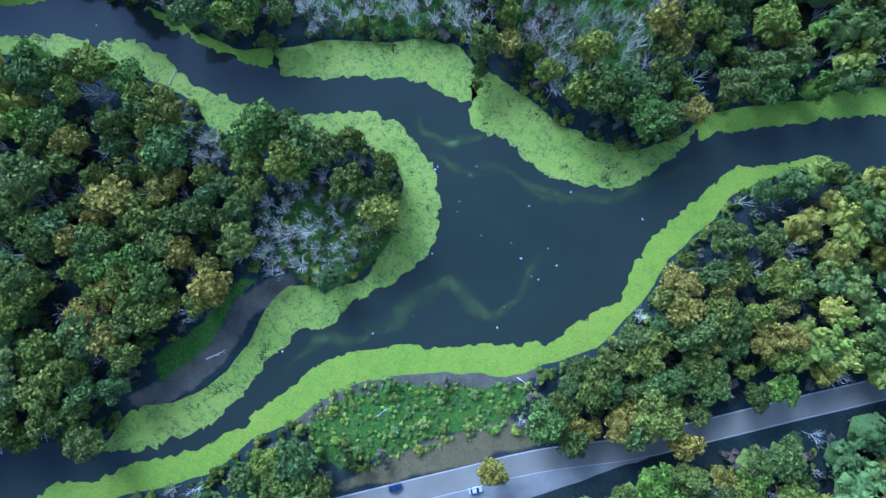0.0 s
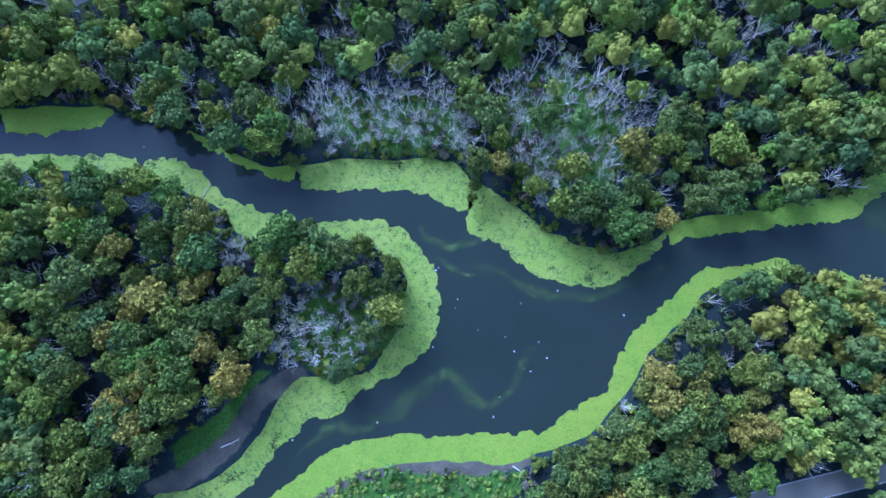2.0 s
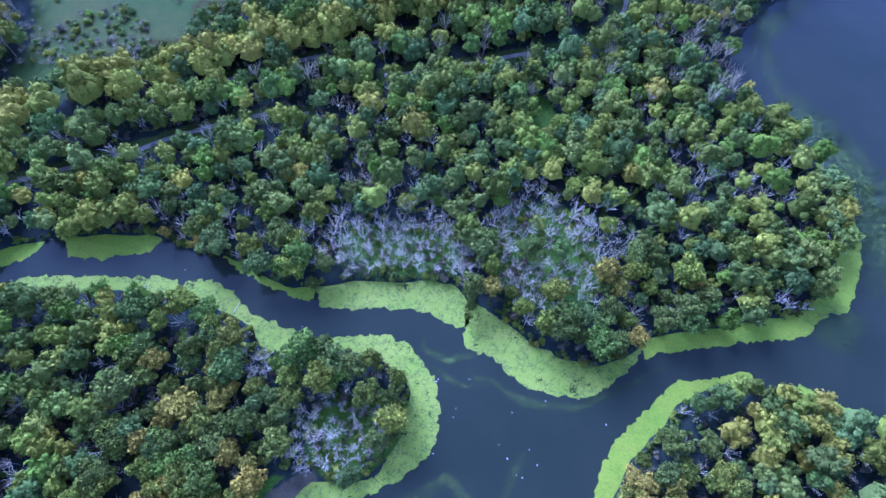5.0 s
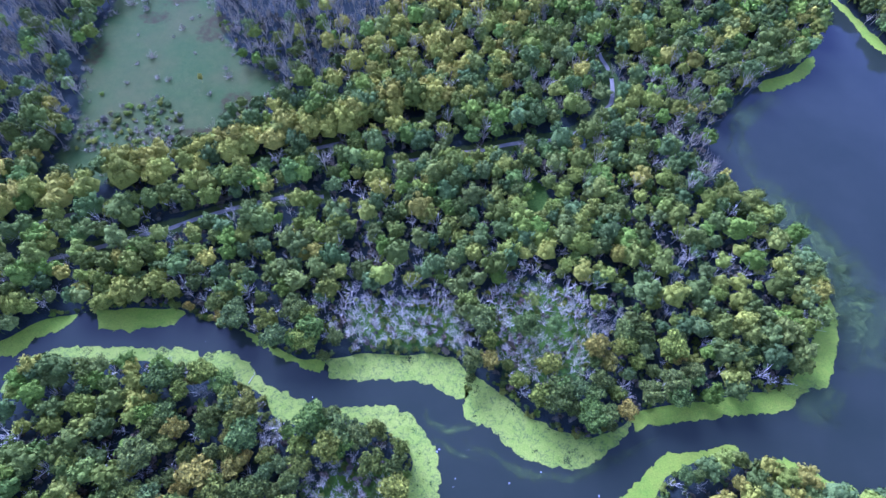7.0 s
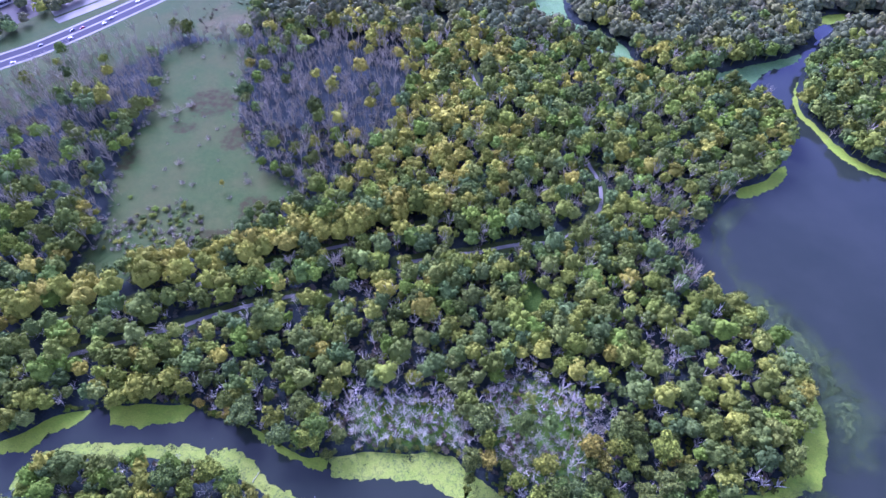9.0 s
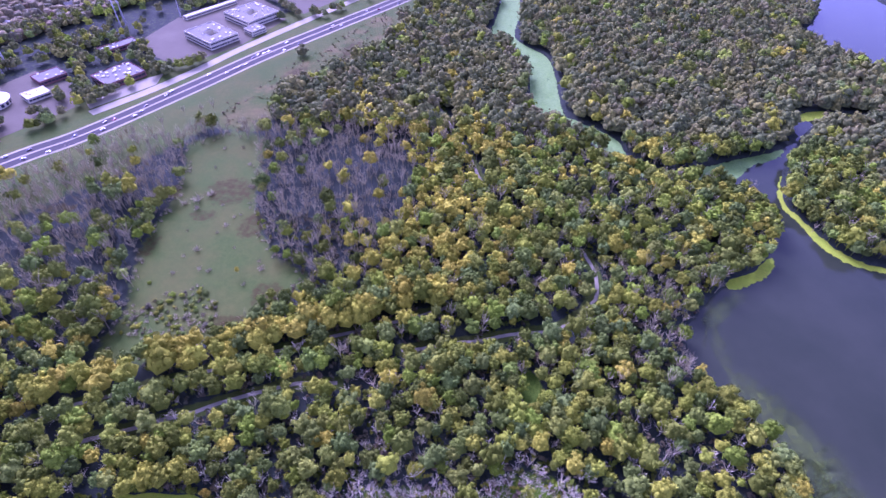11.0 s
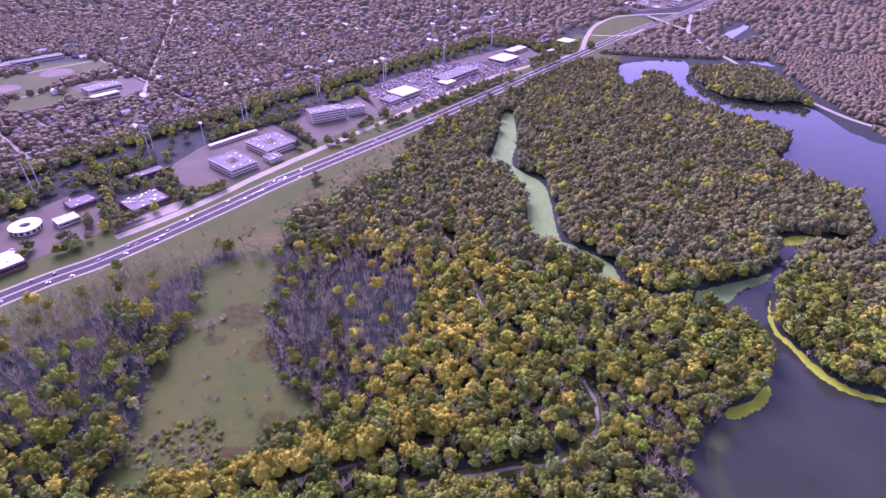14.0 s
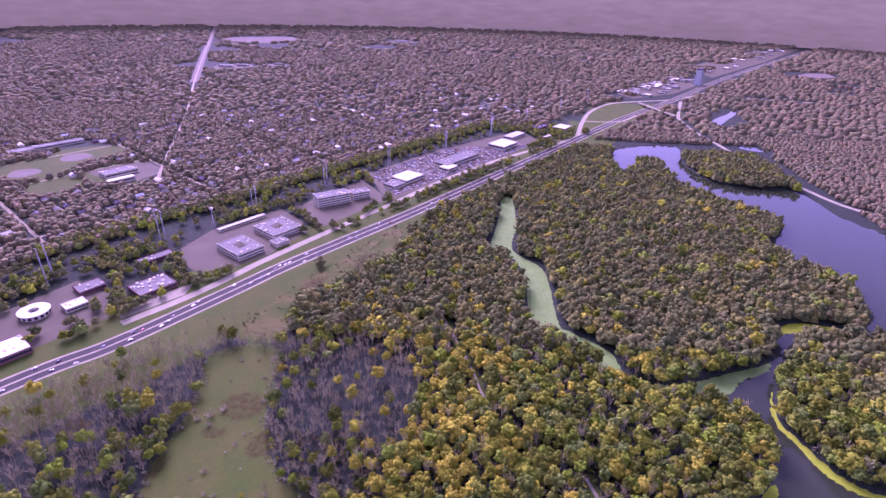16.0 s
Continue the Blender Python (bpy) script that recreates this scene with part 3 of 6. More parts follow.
for i, (line, half) in enumerate((
        ([(-5.6, 58.6), (-4.7, 52.6), (0.5, 48.9), (7.4, 48.3), (14.1, 50.7), (17.5, 54.5)], 2.6), ([(12.5, 44.6), (20.6, 39.1), (30.6, 34.7), (42.6, 31), (58.4, 30.1), (72.2, 33.7), (82, 40.2), (91.9, 46.2), (101.8, 51.4)], 3.2), ([(-28.8, -14.1), (-13.4, -15.6), (-0.6, -5.4), (9, -3.6), (18.9, -9.4), (27.6, -8.4), (34, 0.6), (40.3, 12.6)], 3.2), ([(-51.5, -41.5), (-46.5, -32.8), (-39.5, -24.4), (-30.3, -19.8), (-18.8, -21.2), (-9.4, -18.8)], 3.0), ([(182.1, 224), (185.9, 197.3), (197.5, 177.8), (207.1, 155.9), (209.3, 135.2), (209, 110), (205.9, 87.1)], 20.0), ([(206.7, 174.7), (215.1, 142.5), (217.6, 116.8), (218.7, 90.8)], 24.0), ([(214.3, 284.3), (197.7, 268.7), (182.7, 248.6), (180.2, 223.8)], 8.0), ([(172.2, 66.4), (183.6, 72.3), (197.9, 78.5)], 13.0), ([(176, 236), (184, 205), (200, 186), (214, 160), (219, 128), (214, 96)], 3.0), ([(-2, 47), (3, 40), (14, 36), (22, 36)], 1.8), ([(186, 262), (176, 244), (172, 226)], 5.0))):
    film(line, half, i * 3.1)

weed_mat([(345.4, 545.7), (375.2, 570.4), (412, 579), (443.8, 564.5)] + [(440, 560), (400, 560), (355, 545)], WEED, W, seed=11)


# ---- roads and trails ----
def ribbon(name, line, half, z, mat, label="", category="", step=6.0, offset=0.0, thick=0.06, wobble=0.0, parent=None):
    p = spline(line, step, False, wobble, 0.05)
    d = np.gradient(p, axis=0)
    d /= np.linalg.norm(d, axis=1)[:, None] + 1e-9
    side = np.stack([d[:, 1], -d[:, 0]], 1)
    a, b = p + side * (offset - half), p + side * (offset + half)
    verts, faces = [], []
    for (ax, ay), (bx, by) in zip(a, b):
        verts += [(ax, ay, z), (bx, by, z), (ax, ay, z - thick), (bx, by, z - thick)]
    for i in range(len(p) - 1):
        j = 4 * i
        faces += [(j, j + 1, j + 5, j + 4), (j + 2, j, j + 4, j + 6), (j + 1, j + 3, j + 7, j + 5)]
    ob = new(name, mesh_of(name, verts, faces, mat))
    if parent:
        ob.parent = parent
        return ob
    return tagged(ob, label, category, kind="structure")


for line in (TRAIL_A, TRAIL_B, TRAIL_C, TRAIL_D):
    ribbon("trail", line, 1.35, 1.08, GRAVEL, "pale gravel footpath through the woods", "footpath", wobble=0.8, thick=0.12)
road = ribbon("road", SOUTH_ROAD, 4.0, 1.09, ASPHALT, "grey two-lane asphalt road beside the woods", "road", thick=0.12)
ribbon("edge_line", SOUTH_ROAD, 0.09, 1.10, PAINT_WHITE, offset=3.6, thick=0.01, parent=road)
ribbon("edge_line", SOUTH_ROAD, 0.10, 1.10, PAINT_WHITE, offset=-3.7, thick=0.01, parent=road)
ribbon("gravel_apron", [(-40, -88), (-10, -81), (20, -72.5), (44, -63.5), (62, -56.5), (76, -52)], 4.6, 1.06, GRAVEL, "pale gravel pull-off beside the road", "road", 4, thick=0.12, wobble=0.8)
highway = ribbon("highway", HIGHWAY, 13.0, 1.10, LANE_ASPHALT, "multi-lane divided highway with pale shoulders", "road", 12, thick=0.2)
for off, half in ((-12.2, 1.5), (12.2, 1.5), (0, 1.3)):
    ribbon("shoulder", HIGHWAY, half, 1.125, CONCRETE, step=12, offset=off, parent=highway)
ribbon("frontage_road", [(-407, 463), (-368, 518), (-336, 574), (-316, 616), (-292, 660), (-235, 759), (-164, 880), (-74, 1037), (44, 1199)] + RAMP, 6.0, 1.09, CONCRETE, "pale concrete frontage road along the highway", "road", 12, thick=0.2)

# ---- trees ----
rng = np.random.default_rng(5)


# a knob of foliage: an upper ring of six and a wider one below, closed above
KNOB = [(1.0472 * i, 0.95) for i in range(6)] + [(1.0472 * i, 0.0) for i in range(6)]
KNOB_FACES = [(0, 1, 2, 3), (0, 3, 4, 5)] + [(6 + i, 6 + (i + 1) % 6, (i + 1) % 6, i) for i in range(6)]


def crown_template(r, cards, size, seed, lobes=11, squash=1.05, core=True, up=0.3, slim=0.65, ruffle=0.5, puff=(0.24, 0.42), solid=0.0):
    """Sprays of leaves over several lobes of a crown of radius r, centred on its own origin."""
    g = np.random.default_rng(seed)
    cs, rs = [], []
    long, bend = g.uniform(0.72, 1.0), g.uniform(0, math.pi)
    for i in range(lobes):
        a, q = 2 * math.pi * (i * 0.382 + g.uniform(-0.08, 0.08)), math.sqrt((i + 0.3) / lobes) * (0.98 - puff[1] * 0.6)
        x, y = q * math.cos(a) * long, q * math.sin(a)
        cs.append(r * np.array((x * math.cos(bend) - y * math.sin(bend), x * math.sin(bend) + y * math.cos(bend), 0.6 * (1 - q * q) + g.uniform(-0.34, 0.24))))
        rs.append(r * g.uniform(*puff))
    cs, rs = np.array(cs), np.array(rs)
    v, f = [], []
    made = 0
    while made < cards:
        i = g.choice(len(rs), p=rs ** 2 / (rs ** 2).sum())
        d = g.normal(size=3)
        d[2] = d[2] + 0.45
        d /= np.linalg.norm(d)
        p = cs[i] + d * rs[i] * g.uniform(0.82, 1.0 + 0.28 * ruffle)
        if (np.linalg.norm((p - cs), axis=1) < rs * 0.82).any() or p[2] < -0.75 * r:
            continue
        nrm = d + g.normal(size=3) * ruffle + (0, 0, up)
        nrm /= np.linalg.norm(nrm)
        u = np.cross(nrm, g.normal(size=3))
        u /= np.linalg.norm(u)
        w = np.cross(nrm, u)
        s = size * g.uniform(0.6, 1.3)
        b = len(v)
        v += [p + u * s, p + w * s * slim + nrm * 0.25 * s, p - u * s, p - w * s * slim + nrm * 0.25 * s]
        f.append((b, b + 1, b + 2, b + 3))
        made += 1
    if core:
        for c, q in ((np.array((0, 0, -0.12 * r)), 0.72 * r),):
            b = len(v)
            v += [c + q * 0.62 * np.array((sx, sy, sz)) for sx in (-1, 1) for sy in (-1, 1) for sz in (-1, 1)]
            f += [tuple(b + i for i in t) for t in ((0, 1, 3, 2), (4, 6, 7, 5), (0, 4, 5, 1), (2, 3, 7, 6), (0, 2, 6, 4), (1, 5, 7, 3))]
    knobs = [(np.array((0, 0, -0.1 * r)), 0.74 * r)] + list(zip(cs, rs * solid)) if solid else []
    for c, q in knobs:
        b = len(v)
        turn = g.uniform(0, 6.28)
        v += [c + q * g.uniform(0.85, 1.12) * np.array((math.cos(turn + a) * math.cos(e), math.sin(turn + a) * math.cos(e), math.sin(e))) for a, e in KNOB]
        f += [tuple(b + i for i in t) for t in KNOB_FACES]
    v = np.array(v)
    v[:, 2] *= squash
    return v, np.array(f)


def tube(v, f, a, b, ra, rb, sides=3):
    a, b = np.array(a, float), np.array(b, float)
    d = (b - a) / (np.linalg.norm(b - a) + 1e-9)
    u = np.cross(d, (0.3, 0.9, 0.2) if abs(d[1]) < 0.9 else (1, 0, 0))
    u /= np.linalg.norm(u)
    w = np.cross(d, u)
    k = len(v)
    for c, r in ((a, ra), (b, rb)):
        v += [c + r * (math.cos(2 * math.pi * i / sides) * u + math.sin(2 * math.pi * i / sides) * w) for i in range(sides)]
    f += [(k + i, k + (i + 1) % sides, k + sides + (i + 1) % sides, k + sides + i) for i in range(sides)]


def trunk_template(height, r, limbs, seed, reach=2.0, sides=6, foot=-0.6):
    g = np.random.default_rng(seed)
    v, f = [], []
    tube(v, f, (0, 0, foot), (0, 0, height * 0.55), r * 1.25, r * 0.8, sides)
    tube(v, f, (0, 0, height * 0.55), (g.uniform(-.4, .4), g.uniform(-.4, .4), height), r * 0.8, r * 0.25, sides)
    for i in range(limbs):
        a, h = 2 * math.pi * i / limbs + g.uniform(-.4, .4), height * g.uniform(0.4, 0.75)
        tube(v, f, (0, 0, h), (reach * math.cos(a), reach * math.sin(a), h + reach * 0.8), r * 0.5, r * 0.12, 4)
    return np.array(v), np.array(f)


def dead_template(height, seed, limbs=10, second=4, twigs=2, thick=1.0, steep=(0.35, 1.5)):
    """A leafless tree: a leaning trunk, limbs that fan out from its upper half, branches and twigs."""
    g = np.random.default_rng(seed)
    v, f = [], []
    fork = np.array((g.uniform(-0.12, 0.12) * height, g.uniform(-0.12, 0.12) * height, height * g.uniform(0.45, 0.6)))
    tube(v, f, (0, 0, -0.6), fork, 0.26 * thick, 0.16 * thick, 5)
    for i in range(limbs):
        a = 2 * math.pi * i / limbs + g.uniform(-.5, .5)
        n, up = height * g.uniform(0.28, 0.48), g.uniform(*steep)
        p0 = fork * g.uniform(0.72, 1.0)
        p1 = p0 + n * np.array((math.cos(a), math.sin(a), up)) / math.hypot(1, up)
        tube(v, f, p0, p1, 0.14 * thick, 0.07 * thick)
        for _ in range(second):
            q0 = p0 + (p1 - p0) * g.uniform(0.35, 0.95)
            q1 = q0 + g.normal(size=3) * n * 0.2 + (p1 - p0) * 0.45 + np.array((0, 0, 0.1 * n))
            tube(v, f, q0, q1, 0.085 * thick, 0.05 * thick)
            for _ in range(twigs):
                s = q0 + (q1 - q0) * g.uniform(0.3, 1.0)
                tube(v, f, s, s + g.normal(size=3) * n * 0.12 + (q1 - q0) * 0.4, 0.06 * thick, 0.035 * thick)
    return np.array(v), np.array(f)


def join(*pieces):
    v, f, n = [], [], 0
    for a, b in pieces:
        v.append(a)
        f.append(b + n)
        n += len(a)
    return np.concatenate(v), np.concatenate(f)


def scatter(x0, x1, y0, y1, step):
    xs, ys = np.meshgrid(np.arange(x0, x1, step), np.arange(y0, y1, step * 0.87))
    xs = xs + (np.arange(xs.shape[0]) % 2)[:, None] * step / 2
    p = np.stack([xs.ravel(), ys.ravel()], 1)
    return p + rng.uniform(-0.36, 0.36, p.shape) * step


def ellipse(p, cx, cy, rx, ry):
    return np.hypot((p[:, 0] - cx) / rx, (p[:, 1] - cy) / ry) < 1


def free_of_roads(p):
    ok = np.ones(len(p), bool)
    for line, gap in ((TRAIL_A, 4.0), (TRAIL_B, 5.3), (TRAIL_C, 3.4), (TRAIL_D, 3.0), (SOUTH_ROAD, 7.5), ([(-40, -88), (20, -72.5), (62, -58)], 7.0), (HIGHWAY, 24)):
        ok &= edge_distance(p[:, 0], p[:, 1], np.array(line, float), False)[0] > gap
    return ok


def stuff(name, templates, places, mat, label, category, tints=None):
    """Many alike things that nobody could count, as one mesh. places: x, y, z, turn, width, height."""
    v_all, f_all, t_all, n = [], [], [], 0
    pick = rng.integers(0, len(templates), len(places))
    for i, (x, y, z, a, sw, sh) in enumerate(places):
        v, f = templates[pick[i]]
        c, s = math.cos(a) * sw, math.sin(a) * sw
        v_all.append(np.stack([x + c * v[:, 0] - s * v[:, 1], y + s * v[:, 0] + c * v[:, 1], z + sh * v[:, 2]], 1))
        f_all.append(f + n)
        if tints is not None:
            t_all.append(np.broadcast_to(np.append(tints[i], 1.0), (len(v), 4)))
        n += len(v)
    attrs = [("tint", "FLOAT_COLOR", np.concatenate(t_all))] if tints is not None else []
    ob = new(name, quad_mesh(name, np.concatenate(v_all), np.concatenate(f_all), mat, attrs))
    return tagged(ob, label, category, kind="stuff")


# stands of one kind: centre, half sizes, share
DEAD_STANDS = [(-20, 98, 48, 22, .93), (48, 100, 34, 32, .92), (-40, 13, 26, 17, .96), (-75, 40, 9, 8, .8), (140, 150, 48, 45, .5), (145, 252, 26, 48, .6),
               (-125, 385, 85, 110, .92), (-110, 300, 40, 40, .7), (-330, 385, 90, 75, .9), (-400, 340, 70, 60, .6), (-240, 430, 40, 40, .6), (-185, 215, 45, 30, .55), (-60, 160, 45, 25, .35), (150, 268, 28, 30, .5), (-330, 355, 60, 60, .5), (-310, 280, 80, 90, .6), (-91, 103, 35, 18, .35), (-16, 162, 20, 15, .4)]
GOLD_STANDS = [(-15, 315, 60, 50, .8), (-75, 400, 70, 110, .75), (-20, 440, 60, 60, .55), (-75, 278, 30, 26, .6), (92, -10, 26, 14, .6), (142, 24, 30, 16, .55), (-60, 520, 80, 60, .4), (30, 600, 90, 90, .14), (250, 600, 200, 180, .04)]


# trees that stand out: x, y, kind, size
LANDMARKS = [(74, 89.5, 1, 1.5), (80, 83, 1, 1.2), (23, 79.7, 1, 1.2), (-127, 124, 1, 1.3), (29, 269, 1, 1.5), (79, 282, 1, 1.4), (-101, 332, 1, 1.6), (-295, 336.5, 1, 1.9),
             (194.6, 336, 1, 1.6), (49, -43, 1, 1.0), (55, -45, 1, 0.9), (-22, 155.6, 2, 1.5), (-43, 110.6, 2, 1.1), (89.6, 68, 2, 1.0), (-22.7, 37.5, 2, 1.0), (-84.8, 99, 2, 1.2),
             (24, -59, 1, 1.2), (84, -48, 1, 1.3), (-15, 37, 0, 1.0), (-17, 29, 0, 1.1), (70, 54, 0, 1.4), (77, 58, 0, 1.3), (62, 60, 0, 1.2), (33, -44, 2, 0.9), (-46, -60, 0, 1.5), (-42, -66, 0, 1.2), (-52, -64, 0, 1.3),
             (-86, 24, 1, 1.3), (-78, 4, 1, 1.3), (-70, 1, 1, 1.0), (-112, 6, 1, 1.2), (-12, 272, 1, 1.4), (175, 175, 0, 1.5), (-18, 241, 1, 1.4), (-171, 257, 1, 0.5), (-57, 76, 0, 0.7), (14.3, 70.5, 0, 0.62), (13.6, 66, 0, 0.45)]


def kinds(p):
    """0 green, 1 golden, 2 dead, for each place."""
    u = rng.uniform(size=len(p))
    dead, gold = np.full(len(p), 0.24), np.full(len(p), 0.09)
    ragged = np.array([noise.fractal(Vector((x * 0.035, y * 0.035, 4)), 0.7, 2.0, 4) for x, y in p])
    for cx, cy, rx, ry, share in DEAD_STANDS:
        d = np.hypot((p[:, 0] - cx) / rx, (p[:, 1] - cy) / ry) + 0.35 * ragged
        dead = np.maximum(dead, share * np.clip((1.2 - d) / 0.45, 0, 1))
    for cx, cy, rx, ry, share in GOLD_STANDS:
        d = np.hypot((p[:, 0] - cx) / rx, (p[:, 1] - cy) / ry) - 0.35 * ragged
        gold = np.maximum(gold, share * np.clip((1.2 - d) / 0.45, 0, 1))
    side = edge_distance(p[:, 0], p[:, 1], np.array(TRAIL_A, float) + (-4, 9), False)[0]
    gold = np.where((side < 9) & (p[:, 0] < 20), 0.85, gold)
    dead = np.where((side < 9) & (p[:, 0] < 20), 0.05, dead)
    # bare thickets on the slope below the highway
    off = edge_distance(p[:, 0], p[:, 1], np.array(HIGHWAY, float), False)[0]
    dead = np.where((off < 150) & (p[:, 1] < 520) & (p[:, 1] > 150), 0.93, dead)
    return np.where(u < dead, 2, np.where(u < dead + (1 - dead) * gold, 1, 0))


p = scatter(-470, 380, -125, 480, 7.7)
ok = land_height(p[:, 0], p[:, 1]) > 0.8
ok &= free_of_roads(p)
ragged_edge = np.array([noise.fractal(Vector((x * 0.04, y * 0.04, 9)), 0.7, 2.0, 3) for x, y in p])
for outline, share in ((MEADOW, 0.0), (CLEARING, 0.05), (VERGE, 0.0), (GRASS, 0.0), (PEN_GRASS, 0.02)):
    shift = 9 * ragged_edge if outline is MEADOW else 0
    inside = signed(p[:, 0], p[:, 1], np.array(outline, float)) + shift > -1
    ok &= ~inside | (rng.uniform(size=len(p)) < share)
ok &= edge_distance(p[:, 0], p[:, 1], np.array(MUD, float), False)[0] > 6
ok &= edge_distance(p[:, 0], p[:, 1], np.array(SOUTH_BANK[13:20], float), False)[0] > 9
ok &= signed(p[:, 0], p[:, 1], np.array(FIELD, float)) < 0
ok &= p[:, 0] > np.interp(p[:, 1], [y for _, y in HIGHWAY], [x for x, _ in HIGHWAY]) + 44
ok &= rng.uniform(size=len(p)) > 0.05
ok &= np.abs(p[:, 0]) < 190 + np.maximum(p[:, 1], 0) * 0.9
for hx, hy, _, _ in LANDMARKS:
    ok &= np.hypot(p[:, 0] - hx, p[:, 1] - hy) > 5.0
slope = edge_distance(p[:, 0], p[:, 1], np.array(HIGHWAY, float), False)[0]
ok &= ~((slope < 78) & (p[:, 1] > 425) & (rng.uniform(size=len(p)) < 0.93))
p = p[ok]
kind = kinds(p)
# dead stands are closer set
extra = scatter(-130, 200, -20, 150, 5.6)
keep = (kinds(extra) == 2) & (land_height(extra[:, 0], extra[:, 1]) > 1.5) & free_of_roads(extra) & (signed(extra[:, 0], extra[:, 1], np.array(MEADOW, float)) < 0)
thick = np.zeros(len(extra), bool)
for cx, cy, rx, ry, share in DEAD_STANDS[:4]:
    thick |= ellipse(extra, cx, cy, rx, ry)
extra = extra[keep & thick]
p, kind = np.concatenate([p, extra]), np.concatenate([kind, np.full(len(extra), 2)])
marks = np.array([(x, y) for x, y, _, _ in LANDMARKS])
p, kind = np.concatenate([p, marks]), np.concatenate([kind, [k for _, _, k, _ in LANDMARKS]])
scale_of = np.concatenate([np.clip(rng.normal(1.25, 0.30, len(p) - len(marks)), 0.6, 1.9), [s for _, _, _, s in LANDMARKS]])
row = edge_distance(p[:, 0], p[:, 1], np.array(TRAIL_A, float) + (-4, 9), False)[0] < 9
scale_of = np.where(kind == 2, scale_of * 0.48, np.where(row, scale_of * 1.35, scale_of))
near_wood = (np.abs(p[:, 0] + 5) < 125) & (p[:, 1] > -70) & (p[:, 1] < 100)

CROWNS = [crown_template(4.6, 660, 0.56, 20 + i, 15 + i % 6, slim=0.5, ruffle=0.6, up=0.25, puff=(0.17, 0.32)) for i in range(12)]
MIDDLE = [join(crown_template(4.7, 170, 0.66, 60 + i, 11 + i % 5, slim=0.5, ruffle=0.75, up=0.12, core=False, puff=(0.2, 0.34), solid=0.82), trunk_template(0.5, 0.22, 0, i, sides=3, foot=-9.5)) for i in range(12)]
LEAN = [join(crown_template(5.0, 138, 0.62, 40 + i, 9 + i % 5, slim=0.42, ruffle=0.75, up=0.12, core=False, puff=(0.18, 0.35), solid=0.82), trunk_template(0.5, 0.22, 0, i, sides=3, foot=-9.5)) for i in range(14)]
FARTHER = [join(crown_template(5.3, 70, 1.0, 340 + i, 8 + i % 4, slim=0.6, ruffle=0.6, up=0.3, core=False, puff=(0.22, 0.38), solid=0.88), trunk_template(0.5, 0.22, 0, i, sides=3, foot=-9.5)) for i in range(12)]
BARE = [dead_template(10, 60 + i, 13, 5, 2, 0.4, (0.5, 2.2)) for i in range(6)]
BARE_LEAN = [dead_template(10, 80 + i, 12, 4, 0, 0.42, (0.5, 2.2)) for i in range(8)]


def tree(name, crown, mat, label, category, group, seed):
    base = new(name)
    tagged(base, label, category, group)
    v, f = trunk_template(9.0, 0.28, 5, seed)
    part("trunk", mesh_of("trunk", v.tolist(), f.tolist(), BARK), base)
    v, f = crown
    part("crown", mesh_of("crown", (v + (0, 0, 9.0)).tolist(), f.tolist(), mat), base)
    return base


def bare_tree(v, f):
    base = new("dead_tree")
    tagged(base, "leafless dead tree with bleached grey branches", "tree", "dead trees")
    cut = len(f) and 5
    part("trunk", mesh_of("trunk", v[:10].tolist(), f[:cut].tolist(), DEAD_WOOD), base)
    part("branching_crown", mesh_of("branching_crown", v[10:].tolist(), (f[cut:] - 10).tolist(), DEAD_WOOD), base)
    return base


def placed(x, y, w, h):
    return pose(x, y, 0.95, 0, 0, rng.uniform(0, 360)) @ Matrix.Diagonal((w, w, h, 1))


def plant(makers, spots, sizes):
    """Each maker's tree first, then copies of them."""
    made = []
    for (x, y), (w, h) in zip(spots, sizes):
        if len(made) < len(makers):
            ob = makers[len(made)]()
            ob.matrix_basis = placed(x, y, w, h)
            made.append(ob)
        else:
            src = made[rng.integers(len(made))]
            keep = src.matrix_basis.copy()
            src.matrix_basis = Matrix.Identity(4)
            copy_thing(src, placed(x, y, w, h))
            src.matrix_basis = keep


green_makers = [lambda c=c, i=i: tree("broadleaf_tree", c, LEAF_GREEN, "green broadleaf tree with a dense rounded crown", "tree", "woodland trees", i) for i, c in enumerate(CROWNS)]
gold_makers = [lambda c=c, i=i: tree("golden_tree", c, LEAF_GOLD, "broadleaf tree turning golden yellow in autumn", "tree", "golden trees", i + 30) for i, c in enumerate(CROWNS[:5])]
bare_makers = [lambda b=b: bare_tree(*b) for b in BARE]
used = np.zeros(len(p), bool)
for k, makers, most in ((0, green_makers, 300), (1, gold_makers, 60), (2, bare_makers, 200)):
    idx = np.nonzero(near_wood & (kind == k))[0]
    if len(idx) > most:
        idx = idx[np.argsort(np.hypot(p[idx, 0] + 10, p[idx, 1] - 20))[:most]]
    used[idx] = True
    plant(makers, p[idx], [(a, a ** 0.6 * b * (1.45 if k == 2 else 1.0)) for a, b in zip(scale_of[idx], rng.uniform(0.85, 1.1, len(idx)))])


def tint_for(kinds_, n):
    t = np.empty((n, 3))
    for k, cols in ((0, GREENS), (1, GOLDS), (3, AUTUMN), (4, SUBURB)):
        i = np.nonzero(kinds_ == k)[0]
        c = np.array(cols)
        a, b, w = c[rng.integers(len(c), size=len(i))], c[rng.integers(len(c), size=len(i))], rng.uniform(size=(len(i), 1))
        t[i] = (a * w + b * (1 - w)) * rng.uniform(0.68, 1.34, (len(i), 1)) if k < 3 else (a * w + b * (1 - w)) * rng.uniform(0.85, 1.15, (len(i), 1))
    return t


